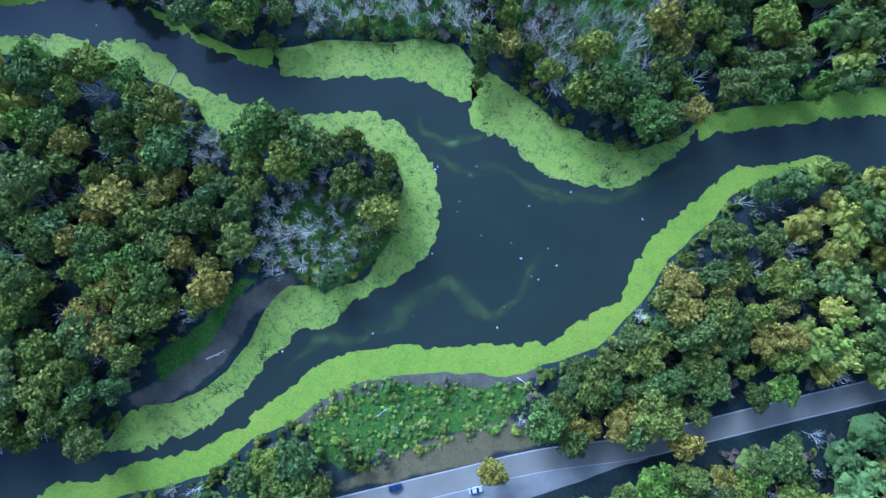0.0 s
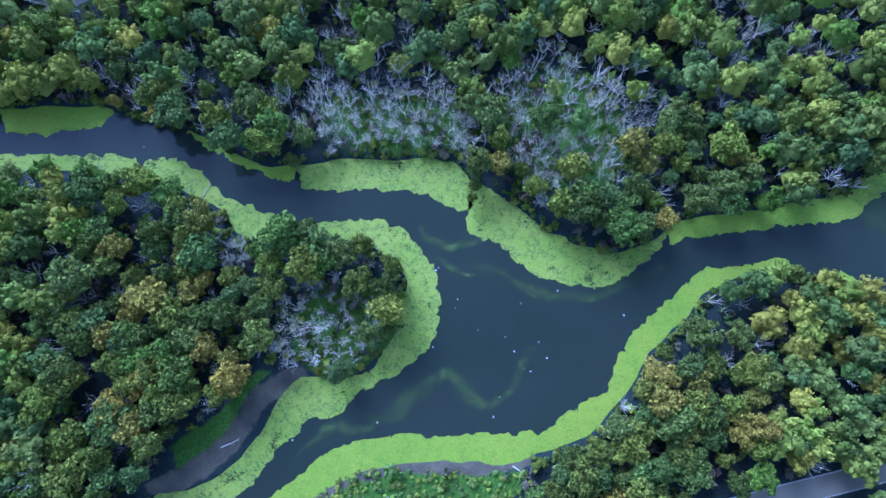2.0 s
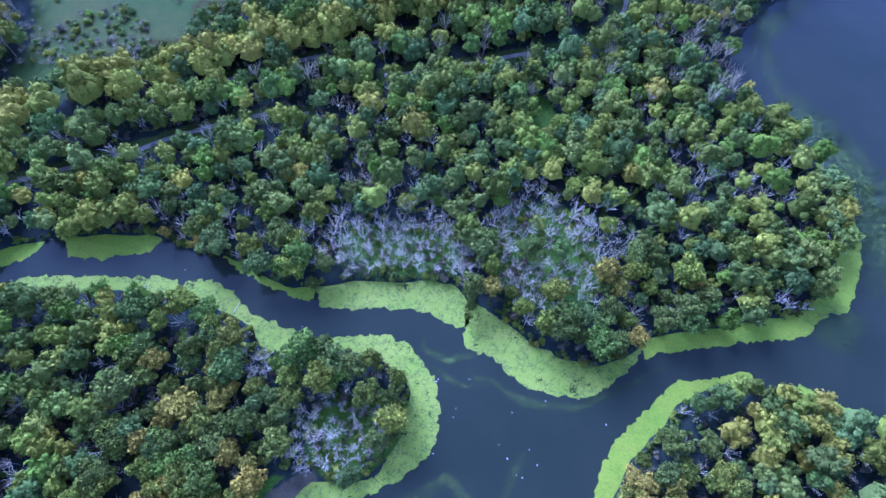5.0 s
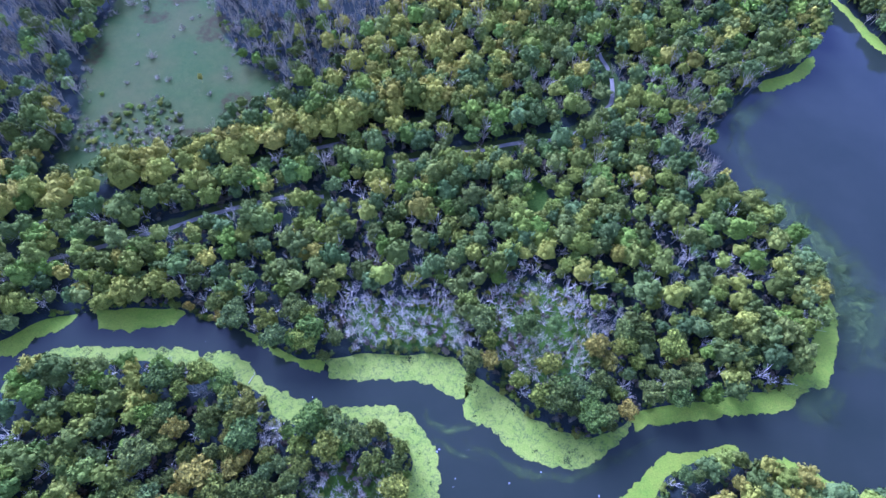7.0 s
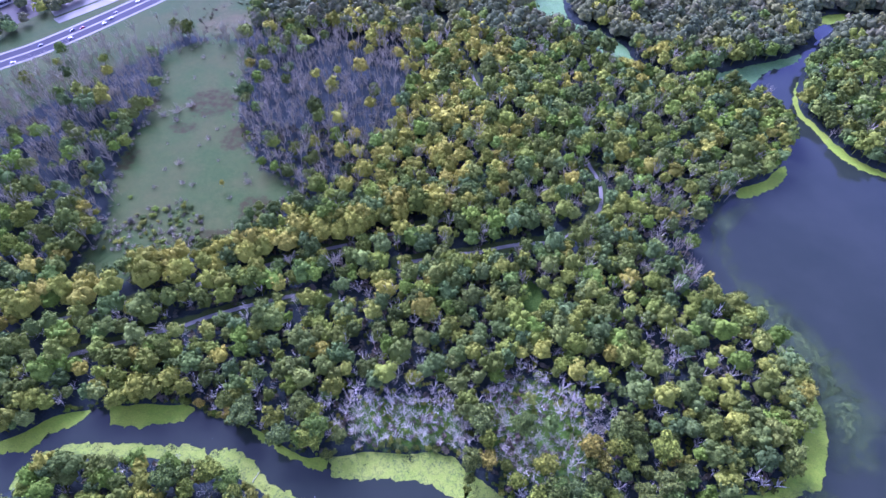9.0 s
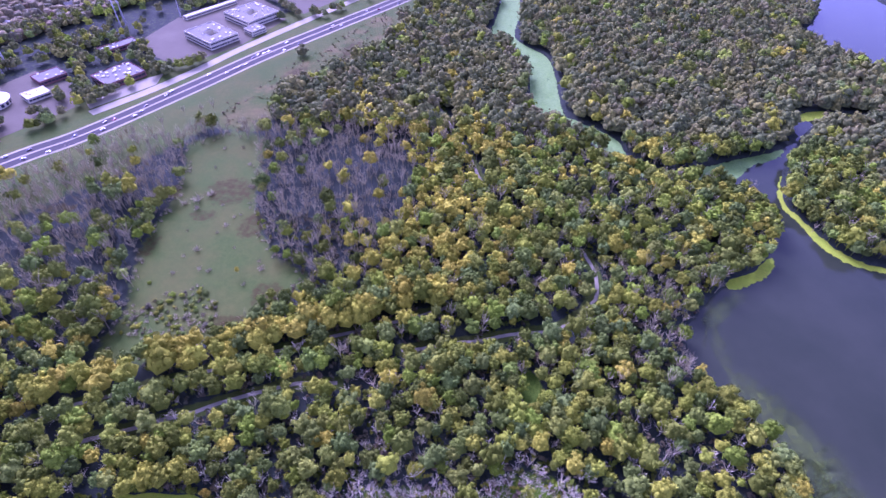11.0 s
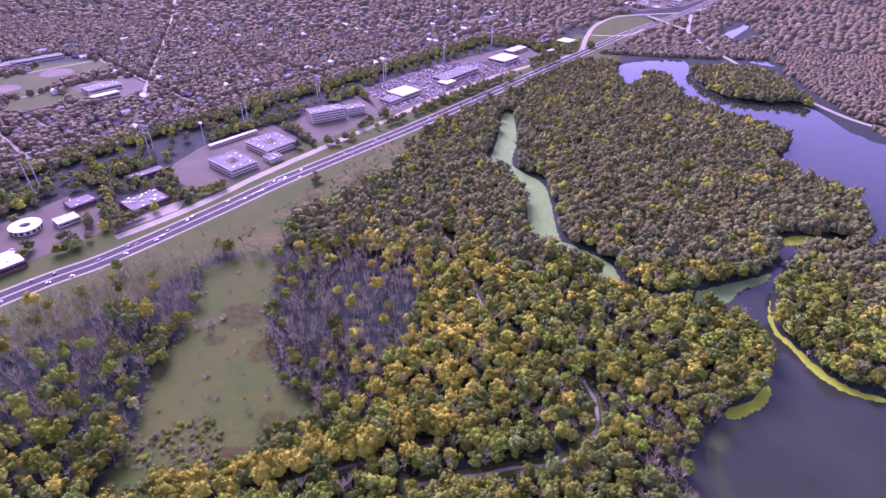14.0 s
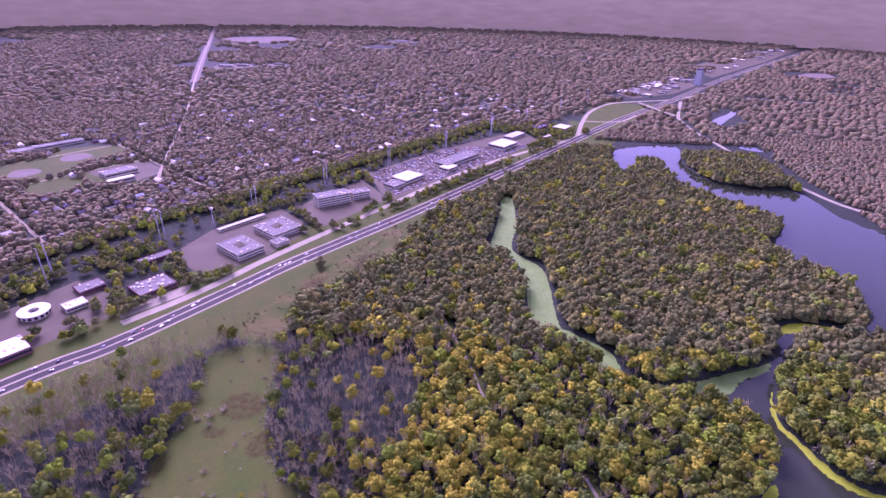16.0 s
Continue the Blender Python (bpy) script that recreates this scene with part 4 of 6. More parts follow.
def places(q, z, lo=0.75, hi=1.25, s=None):
    n = len(q)
    s = rng.uniform(lo, hi, n) if s is None else s
    return np.stack([q[:, 0], q[:, 1], np.full(n, z) if np.isscalar(z) else z, rng.uniform(0, 6.28, n), s, s * rng.uniform(0.8, 1.15, n)], 1)


close = (np.abs(p[:, 0]) < 200) & (p[:, 1] < 120)
for name, shapes, rest in (("nearer_woodland", MIDDLE, ~used & (kind < 2) & close), ("woodland", LEAN, ~used & (kind < 2) & ~close & (p[:, 1] < 340)), ("farther_woodland", FARTHER, ~used & (kind < 2) & ~close & (p[:, 1] >= 340))):
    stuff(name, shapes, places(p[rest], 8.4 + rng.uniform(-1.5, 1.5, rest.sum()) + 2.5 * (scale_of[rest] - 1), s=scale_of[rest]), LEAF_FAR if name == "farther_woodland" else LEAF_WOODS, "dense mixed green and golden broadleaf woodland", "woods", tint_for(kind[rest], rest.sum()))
rest = ~used & (kind == 2) & (p[:, 1] > 185)
THICKET = plain("grey_brown_twigs", (0.40, 0.37, 0.19), 0.85, scale=1.0, spread=0.35, grain=10)
BARE_THIN = [dead_template(10, 90 + i, 12, 2, 0, 0.75, (0.9, 3.2)) for i in range(8)]
more = rest & (rng.uniform(size=len(p)) < 0.4)
twice = np.concatenate([p[rest], p[more] + rng.normal(size=(more.sum(), 2)) * 3.2])
upright = places(twice, 0.9, s=np.concatenate([scale_of[rest], scale_of[more] * 0.85]) * 1.75)
upright[:, 5] *= 1.3
stuff("bare_thicket", BARE_THIN, upright, THICKET, "thicket of leafless grey-brown trees", "woods")
rest = ~used & (kind == 2) & (p[:, 1] <= 185)
standing = places(p[rest], 0.9, s=scale_of[rest] * 1.35)
standing[:, 5] *= 1.25
stuff("bare_woodland", BARE_LEAN, standing, DEAD_WOOD, "stand of leafless bleached grey trees", "woods")

# the woods past the creek and the far shore
far = [crown_template(6.6, 30, 1.05, 100 + i, 5, 1.05, up=0.4, slim=0.7, ruffle=0.5, core=False, puff=(0.32, 0.48), solid=0.8) for i in range(6)]
q = np.concatenate([scatter(-330, 620, 480, 1300, 12), scatter(380, 620, 300, 480, 12)])
ok = (land_height(q[:, 0], q[:, 1]) > 5) & free_of_roads(q)
away = edge_distance(q[:, 0], q[:, 1], np.array(HIGHWAY, float), False)[0]
left = np.interp(q[:, 1], [y for _, y in HIGHWAY], [x for x, _ in HIGHWAY])
ok &= (q[:, 0] > left + 40) & (signed(q[:, 0], q[:, 1], np.array(MEADOW, float)) < 0) & (signed(q[:, 0], q[:, 1], np.array(FIELD, float)) < 0)
ok &= ~((away < 78) & (q[:, 1] < 800) & (rng.uniform(size=len(q)) < 0.93))
q = q[ok]
kq = np.where((kinds(q) == 1) & (rng.uniform(size=len(q)) < 0.35), 1, np.where(rng.uniform(size=len(q)) < 0.85, 3, 0))
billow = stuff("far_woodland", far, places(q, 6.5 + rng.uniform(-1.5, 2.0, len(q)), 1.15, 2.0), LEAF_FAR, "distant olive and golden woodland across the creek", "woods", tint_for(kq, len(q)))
# the strip beyond the highway: places s metres along it and n metres to its far side
STRIP = Vector((-305.6, 564.0))
AHEAD, ACROSS = Vector((0.587, 0.850)), Vector((-0.8715, 0.567))
STRIP_TURN = 57.0


def at(s, n):
    return STRIP.x + s * AHEAD.x + n * ACROSS.x, STRIP.y + s * AHEAD.y + n * ACROSS.y


STREETS = [[at(-250, n), at(300, n + 12), at(1300, n - 10)] for n in (330, 452, 590, 740)] + [[at(s, 300), at(s + 14, 760)] for s in (-120, 150, 400, 640, 900, 1150)]
hg = random.Random(9)
HOUSES = []
while len(HOUSES) < 290:
    s, n = hg.uniform(-250, 1300), 300 + 620 * hg.random() ** 1.3
    x, y = at(s, n)
    if y > 300 and abs(x) < 300 + y and all(math.hypot(x - cx, y - cy) > r for cx, cy, r in BARE_SPOTS[:6]) and all(math.hypot(x - hx, y - hy) > 17 for hx, hy in HOUSES) \
            and all(edge_distance(np.array([x]), np.array([y]), np.array(line, float), False)[0][0] > 12 for line in STREETS + [FAR_ROAD]):
        HOUSES.append((x, y))

# suburb trees past the highway, and the country to the east
def canopy_template(r, seed):
    """A far crown: a lumpy dome of two rings, closed above."""
    g = np.random.default_rng(seed)
    sides = 8
    lump = 1 + g.uniform(-0.3, 0.3, (2, sides))
    v = [(r * c * lump[j, i] * math.cos(2 * math.pi * (i + 0.5 * j) / sides), r * c * lump[j, i] * math.sin(2 * math.pi * (i + 0.5 * j) / sides), r * h * g.uniform(0.75, 1.25))
         for j, (c, h) in enumerate(((1.0, -0.5), (0.66, 0.7))) for i in range(sides)]
    f = [(j * sides + i, j * sides + (i + 1) % sides, (j + 1) * sides + (i + 1) % sides, (j + 1) * sides + i) for j in range(1) for i in range(sides)]
    f += [(8, 9, 10, 11), (8, 11, 12, 15), (12, 13, 14, 15)]
    return np.array(v), np.array(f)


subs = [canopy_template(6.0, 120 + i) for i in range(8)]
q = np.concatenate([scatter(-1500, 1200, 250, 1500, 10.5), scatter(-2600, 3200, 1500, 3000, 25), scatter(-3800, 5000, 3000, 4980, 48)])
left = np.interp(q[:, 1], [y for _, y in HIGHWAY], [x for x, _ in HIGHWAY])
ok = (q[:, 0] < left - 150) | ((q[:, 0] > left + 40) & ((q[:, 1] > 1400) | (q[:, 0] > 680)))
ok &= np.abs(q[:, 0]) < 250 + q[:, 1] * 0.86
ok &= rng.uniform(size=len(q)) < 0.88
ok &= ~((q[:, 0] < left - 150) & (edge_distance(q[:, 0], q[:, 1], np.array(HIGHWAY, float), False)[0] < np.where(q[:, 1] < 1480, 270, 130)))
ok &= edge_distance(q[:, 0], q[:, 1], np.array(FAR_ROAD, float), False)[0] > np.interp(q[:, 1], [900, 1750, 2000], [5, 6, 26])
for line, gap in ((EAST_ROAD, 14), (RAMP, 16)):
    ok &= edge_distance(q[:, 0], q[:, 1], np.array(line, float), False)[0] > gap
for line in STREETS:
    ok &= edge_distance(q[:, 0], q[:, 1], np.array(line, float), False)[0] > 5.5
for hx, hy in HOUSES:
    ok &= np.hypot(q[:, 0] - hx, q[:, 1] - hy + 5) > 10.5
for cx, cy, r in BARE_SPOTS:
    ok &= np.hypot(q[:, 0] - cx, q[:, 1] - cy) > r
m2 = (q[:, 0] > 300) & (q[:, 1] < 1450)
ok[m2] &= land_height(q[m2, 0], q[m2, 1]) > 2
q = q[ok]
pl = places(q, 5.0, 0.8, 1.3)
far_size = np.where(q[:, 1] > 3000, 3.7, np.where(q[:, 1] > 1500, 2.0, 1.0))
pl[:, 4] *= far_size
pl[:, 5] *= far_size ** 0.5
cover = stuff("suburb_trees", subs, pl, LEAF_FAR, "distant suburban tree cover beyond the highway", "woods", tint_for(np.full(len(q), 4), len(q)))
cover.data.shade_smooth()

# shrubs of the meadow, the rough field and the green bank
bush = [crown_template(1.6, 40, 0.46, 140 + i, 5, 0.9, core=False, puff=(0.3, 0.45), solid=0.7) for i in range(5)]
sb = np.concatenate([scatter(-75, 80, -8, 130, 4.0), scatter(-300, -110, 180, 450, 5.0), scatter(-290, -115, 440, 790, 6.0), scatter(-45, 50, -66, -33, 1.9)])
u = rng.uniform(size=len(sb))
inm, inf, ing = (signed(sb[:, 0], sb[:, 1], np.array(o, float)) > -4 for o in (MEADOW, FIELD, GRASS))
spot = signed(sb[:, 0], sb[:, 1], np.array(THICKET_SPOT, float)) > -3
stand = np.zeros(len(sb), bool)
for cx, cy, rx, ry, _ in DEAD_STANDS[:4]:
    stand |= ellipse(sb, cx, cy, rx, ry)
stand &= (land_height(sb[:, 0], sb[:, 1]) > 1.0) & (edge_distance(sb[:, 0], sb[:, 1], np.array(MUD, float), False)[0] > 6)
keep = (stand & (u < 0.4)) | (inm & (u < 0.01)) | (spot & (u < 0.62)) | (inf & (u < 0.3)) | (ing & (u < 0.6))
ing |= stand
sb, ing = sb[keep], ing[keep]
inm = inm[keep]
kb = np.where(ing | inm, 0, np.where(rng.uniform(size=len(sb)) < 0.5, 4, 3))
sz = np.where(ing & (sb[:, 1] < -30), rng.uniform(0.35, 0.75, len(sb)) + 0.7 * (rng.uniform(size=len(sb)) < 0.05), rng.uniform(0.45, 1.3, len(sb)) * np.where(inm, 1.5, 1.0))
low_places = places(sb, 1.0 + 0.5 * sz, s=sz)
low_places[:, 5] *= 0.62
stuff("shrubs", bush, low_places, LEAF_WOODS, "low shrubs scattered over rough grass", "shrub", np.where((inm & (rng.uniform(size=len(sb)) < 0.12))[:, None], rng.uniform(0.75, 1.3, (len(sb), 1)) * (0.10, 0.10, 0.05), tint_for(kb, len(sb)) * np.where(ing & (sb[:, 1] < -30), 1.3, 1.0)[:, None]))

# pale leafless bushes on the meadow: fine twigs that fan out into a rounded head
def twig_bush(r, twigs, seed):
    g = np.random.default_rng(seed)
    v, f = [], []
    for _ in range(twigs):
        d = g.normal(size=3)
        d[2] = abs(d[2]) + 0.35
        d /= np.linalg.norm(d)
        tip = d * r * g.uniform(0.75, 1.1)
        fork = tip * g.uniform(0.35, 0.6) + g.normal(size=3) * 0.08 * r
        tube(v, f, (0, 0, 0), fork, 0.035 * r, 0.022 * r)
        tube(v, f, fork, tip, 0.026 * r, 0.010 * r)
        tube(v, f, fork, tip + g.normal(size=3) * 0.24 * r, 0.022 * r, 0.010 * r)
    return np.array(v), np.array(f)


TWIGGY = [twig_bush(1.0, 24, 200 + i) for i in range(5)]
BUSHES = [(-213, 279, 4.6), (-221, 253, 2.6), (-195, 258, 3.2), (-156, 265, 4.2), (-146, 280, 3.4), (-237, 338, 6.5), (-229, 347, 5.5), (-246, 332, 5.0), (-233, 327, 4.0), (-160, 272, 2.6), (-205, 300, 2.0), (-185, 285, 1.8), (-230, 300, 1.8), (-170, 300, 2.4)]
mb = scatter(-300, -100, 160, 470, 5.0)
edge = signed(mb[:, 0], mb[:, 1], np.array(MEADOW, float))
inner = signed(mb[:, 0], mb[:, 1], np.array(THICKET_SPOT, float)) > -4
u = rng.uniform(size=len(mb))
mb = mb[(inner & (u < 0.5)) | ((edge > -9) & (edge < 6) & (u < 0.4)) | ((edge > 6) & (u < 0.02))]
spots = np.concatenate([np.array(BUSHES), np.column_stack([mb, rng.uniform(1.4, 3.4, len(mb))])])
stuff("bare_shrubs", TWIGGY, places(spots[:, :2], 0.95, s=spots[:, 2]), THICKET, "pale grey leafless bushes on the meadow", "shrub")

# undergrowth between the trees
low_bush = [crown_template(1.7, 12, 0.9, 160 + i, 4, core=False) for i in range(6)]
ub = scatter(-190, 210, -70, 330, 5.4)
ok = (land_height(ub[:, 0], ub[:, 1]) > 2) & free_of_roads(ub) & (rng.uniform(size=len(ub)) < 0.75)
for outline in (MEADOW, CLEARING, VERGE, GRASS, PEN_GRASS):
    ok &= signed(ub[:, 0], ub[:, 1], np.array(outline, float)) < 0
ok &= edge_distance(ub[:, 0], ub[:, 1], np.array(MUD, float), False)[0] > 7
ub = ub[ok]
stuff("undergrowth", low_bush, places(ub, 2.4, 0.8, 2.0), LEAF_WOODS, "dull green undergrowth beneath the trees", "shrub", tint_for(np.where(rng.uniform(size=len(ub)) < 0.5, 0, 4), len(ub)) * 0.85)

# low growth along the water's edge
wb = scatter(-200, 215, -85, 190, 2.3)
dw = land_height(wb[:, 0], wb[:, 1])
ok = (dw > 0.1) & (dw < 3.2) & (edge_distance(wb[:, 0], wb[:, 1], np.array(MUD, float), False)[0] > 7) & (edge_distance(wb[:, 0], wb[:, 1], np.array(SOUTH_BANK[13:20], float), False)[0] > 4)
ok &= rng.uniform(size=len(wb)) < 0.6
wb = wb[ok]
stuff("bank_shrubs", bush, places(wb, 1.3, 0.5, 1.5), LEAF_WOODS, "low leafy growth along the water's edge", "shrub", tint_for(np.zeros(len(wb), int), len(wb)) * 0.8)


# ---- drifting scraps, logs ----
SCRAP = plain("pale_scrap", (0.58, 0.60, 0.50), 0.8, scale=3, grain=12)


def scrap(x, y, size, seed):
    g = np.random.default_rng(seed)
    bm = bmesh.new()
    bmesh.ops.create_icosphere(bm, subdivisions=1, radius=size)
    long = g.uniform(0.5, 1.6)
    for v in bm.verts:
        v.co = Vector((v.co.x * long, v.co.y, v.co.z * 0.25)) * g.uniform(0.6, 1.35)
    me = bpy.data.meshes.new("floating_scrap")
    bm.to_mesh(me)
    bm.free()
    me.materials.append(SCRAP)
    ob = new("floating_scrap", me)
    ob.matrix_basis = pose(x, y, 0.03, 0, 0, g.uniform(0, 360))
    tagged(ob, "small pale scrap drifting on dark water", "debris", "floating scraps")


for i, (x, y) in enumerate([(13.4, 36.7), (10, 27.2), (34.1, 27), (18.1, 15.9), (73.8, 24.6), (35.9, 2.7), (38.4, 1.8), (32.1, 8.7), (27, -8), (25, -15.2), (41.3, 12.7), (15.3, 39.8), (1.9, 39), (-60.3, 58.3), (-46.9, -26.7), (9.2, 23.7), (1.6, 8.8), (1, 38), (28.6, 13.9), (48.4, 32.7), (-4, -12.8), (-17, -19.2), (44.5, 7), (-118.9, 81.8)]):
    scrap(x, y, 0.16 + 0.18 * (i * 7 % 5) / 4, i)


def log(x0, y0, x1, y1, r, z, label, seed):
    g = np.random.default_rng(seed)
    base = new("fallen_log")
    tagged(base, label, "log", "fallen logs")
    v, f = [], []
    a, c = np.array((x0, y0, z)), np.array((x1, y1, z + 0.2))
    last = a
    for k in range(1, 5):
        nxt = a + (c - a) * k / 4 + g.normal(size=3) * (0.12, 0.12, 0.03)
        tube(v, f, last, nxt, r * (1.1 - 0.2 * k), r * (1.0 - 0.2 * k) + 0.02, 6)
        last = nxt
    part("trunk", mesh_of("trunk", [tuple(q) for q in v], f, DEAD_WOOD), base)
    for k in range(3):
        v, f = [], []
        p0 = a + (c - a) * g.uniform(0.4, 0.9)
        tube(v, f, p0, p0 + (c - a) * 0.2 + g.normal(size=3) * (0.7, 0.7, 0.2) + (0, 0, 0.3), r * 0.4, r * 0.15, 4)
        part("branch", mesh_of("branch", [tuple(q) for q in v], f, DEAD_WOOD), base)


for i, (ends, r, z, label) in enumerate((([(-71.6, -30.3), (-65.3, -27.1)], 0.22, 1.0, "bleached log lying on a grey mud bank"), ([(-92.1, 62.4), (-90.1, 67.3)], 0.2, 0.25, "dark snag sticking out of the duckweed"),
                                         ([(32.3, -31.4), (36.8, -34.2)], 0.22, 1.1, "bare fallen trunk on the grassy shore"), ([(-14.9, -46.6), (-9.5, -43)], 0.18, 1.1, "thin fallen trunk in the green bank"))):
    log(*ends[0], *ends[1], r, z, label, i)

# ---- the far side: highway strip, suburb ----
ROOF_WHITE = plain("white_roof_membrane", (0.76, 0.74, 0.52), 0.6, scale=0.08, spread=0.12, grain=1.5)
ROOF_GREY = plain("grey_gravel_roof", (0.19, 0.19, 0.14), 0.9, scale=0.08, spread=0.15, grain=2)
ROOF_DARK = plain("dark_shingle_roof", (0.13, 0.115, 0.12), 0.9, scale=0.1, spread=0.25, grain=2)
ROOF_PALE = plain("pale_shingle_roof", (0.20, 0.20, 0.15), 0.85, scale=0.1, spread=0.2, grain=2)
ROOF_BLUE = plain("pale_blue_metal_roof", (0.42, 0.46, 0.40), 0.45, 0.0, scale=0.1, spread=0.1, grain=2)
WALL_PALE = plain("pale_wall_panels", (0.62, 0.60, 0.40), 0.8, scale=0.2, spread=0.1, grain=2)
WALL_BRICK = plain("red_brown_brick_wall", (0.22, 0.11, 0.09), 0.9, scale=0.3, spread=0.2, grain=3)
GLASS_DARK = plain("dark_window_glass", (0.03, 0.035, 0.045), 0.15, scale=0.3, spread=0.3, grain=1)
METAL = plain("galvanised_steel", (0.46, 0.46, 0.48), 0.5, 0.6, scale=0.4)
LOT = plain("pale_parking_asphalt", (0.118, 0.110, 0.056), 0.9, scale=0.03, spread=0.18, grain=1.2)


def box(v, f, x0, x1, y0, y1, z0, z1):
    k = len(v)
    v += [(x, y, z) for z in (z0, z1) for x, y in ((x0, y0), (x1, y0), (x1, y1), (x0, y1))]
    f += [tuple(k + i for i in t) for t in ((0, 3, 2, 1), (4, 5, 6, 7), (0, 1, 5, 4), (1, 2, 6, 5), (2, 3, 7, 6), (3, 0, 4, 7))]


def boxes(name, mat, parent, *dims, label=""):
    v, f = [], []
    for d in dims:
        box(v, f, *d)
    return part(name, mesh_of(name, v, f, mat), parent, label)


def flat_building(name, label, s, n, length, depth, h, wall=WALL_PALE, roof=ROOF_GREY, turn=0.0, storeys=1, court=None, vents=0, seed=0):
    """A flat-roofed block: walls round an open court where there is one, roof, parapet, window bands and roof vents."""
    g = random.Random(seed)
    base = new(name)
    tagged(base, label, "building")
    base.matrix_basis = pose(*at(s, n), 0.95, 0, 0, STRIP_TURN + turn)
    a, d = length / 2, depth / 2
    if court:
        ca, cd = court
        rings = ((-a, a, -d, -cd), (-a, a, cd, d), (-a, -ca, -cd, cd), (ca, a, -cd, cd))
    else:
        rings = ((-a, a, -d, d),)
    boxes("wall", wall, base, *[(*r, 0, h) for r in rings])
    boxes("roof", roof, base, *[(*r, h, h + 0.25) for r in rings])
    for r in ((-a, a, -d, -d + 0.5), (-a, a, d - 0.5, d), (-a, -a + 0.5, -d + 0.5, d - 0.5), (a - 0.5, a, -d + 0.5, d - 0.5)):
        boxes("parapet", wall, base, (*r, h + 0.25, h + 1.0))
    for k in range(storeys):
        z0 = h / storeys * (k + 0.38)
        z1 = z0 + h / storeys * 0.42
        boxes("window_band", GLASS_DARK, base, (-a + 1, a - 1, -d - 0.06, -d + 0.02, z0, z1))
        boxes("window_band", GLASS_DARK, base, (-a - 0.06, -a + 0.02, -d + 1, d - 1, z0, z1))
        boxes("window_band", GLASS_DARK, base, (a - 0.02, a + 0.06, -d + 1, d - 1, z0, z1))
        if name != "far_store":
            v, f = [], []
            box(v, f, -0.25, 0.25, -d - 0.12, -d + 0.02, z0, z1)
            mullion = mesh_of("window_frame", v, f, wall)
            for x in np.arange(-a + 4, a - 2, 4.0):
                part("window_frame", mullion, base).location.x = x
    for _ in range(vents):
        x, y, w = g.uniform(-a + 2, a - 2), g.uniform(-d + 2, d - 2), g.uniform(0.8, 1.7)
        if court and abs(x) < court[0] + 2 and abs(y) < court[1] + 2:
            continue
        boxes("roof_vent", ROOF_WHITE, base, (x - w, x + w, y - w * 0.7, y + w * 0.7, h + 0.2, h + 1.6))
    return base


flat_building("white_store", "low white flat-roofed building in a parking lot", -155, 97, 24, 18, 5, roof=ROOF_WHITE, vents=3, seed=1)
flat_building("brick_store", "red brick building with a white flat roof", -232, 52, 36, 34, 7, WALL_BRICK, ROOF_WHITE, vents=8, seed=2)
flat_building("dark_roofed_office", "low office with a dark roof and many pale vents", -78, 74, 46, 36, 6, WALL_BRICK, ROOF_GREY, vents=26, seed=3)
flat_building("courtyard_office", "grey-roofed office block round an open courtyard", 50, 88, 42, 56, 9, court=(7, 9), storeys=2, vents=16, seed=4)
flat_building("courtyard_office", "grey-roofed stepped office block round an open courtyard", 124, 106, 52, 54, 9, court=(8, 8), storeys=2, vents=22, seed=5)
flat_building("front_wing", "low pale front wing of an office block", 98, 66, 22, 18, 6, storeys=2, vents=5, seed=6)
flat_building("long_shed", "long narrow white-roofed shed beside a parking lot", 103, 168, 84, 7, 4, roof=ROOF_WHITE)
flat_building("small_office", "low office behind a parking lot", -40, 146, 46, 16, 5, WALL_BRICK, ROOF_GREY, vents=6, seed=7)
flat_building("brick_annex", "small brown building among trees", -128, 128, 30, 24, 5, WALL_BRICK, ROOF_GREY, vents=6, seed=8)
flat_building("white_office_block", "white four-storey office block with rows of windows", 256, 138, 60, 26, 17, turn=-19, roof=ROOF_PALE, storeys=4, vents=12, seed=9)
flat_building("office_wing", "lower white office wing with rows of windows", 306, 124, 34, 20, 12, turn=-19, roof=ROOF_PALE, storeys=3, vents=6, seed=10)
flat_building("car_showroom", "white-roofed car showroom among parked cars", 436, 130, 52, 42, 7, roof=ROOF_WHITE, vents=4, seed=11)
flat_building("car_workshop", "grey-roofed car workshop with a white front", 390, 120, 32, 28, 6, vents=5, seed=12)
flat_building("car_showroom", "long grey-roofed car showroom with a white front", 598, 134, 118, 34, 8, vents=10, seed=13)
flat_building("showroom_canopy", "white canopy in front of a car showroom", 540, 112, 34, 26, 6, roof=ROOF_WHITE)
flat_building("car_showroom", "white-roofed car showroom among parked cars", 766, 130, 62, 46, 8, roof=ROOF_WHITE, vents=5, seed=14)
flat_building("blue_roofed_store", "low building with a pale blue metal roof", 860, 158, 68, 26, 6, roof=ROOF_BLUE)
flat_building("white_warehouse", "white-roofed warehouse near the ramp", 1022, 112, 46, 36, 7, roof=ROOF_WHITE, vents=4, seed=15)
flat_building("brown_store", "brown-roofed store near the ramp", 985, 158, 60, 24, 6, WALL_BRICK, ROOF_DARK, vents=5, seed=16)
flat_building("school", "school with pale flat roofs beside a playing field", 80, 545, 62, 30, 7, roof=ROOF_PALE, vents=10, seed=17)
flat_building("school_hall", "long white-roofed school hall", 62, 492, 48, 14, 8, roof=ROOF_WHITE)
flat_building("sports_hall", "pale-roofed hall beside the playing fields", 0, 815, 44, 26, 8, roof=ROOF_PALE)
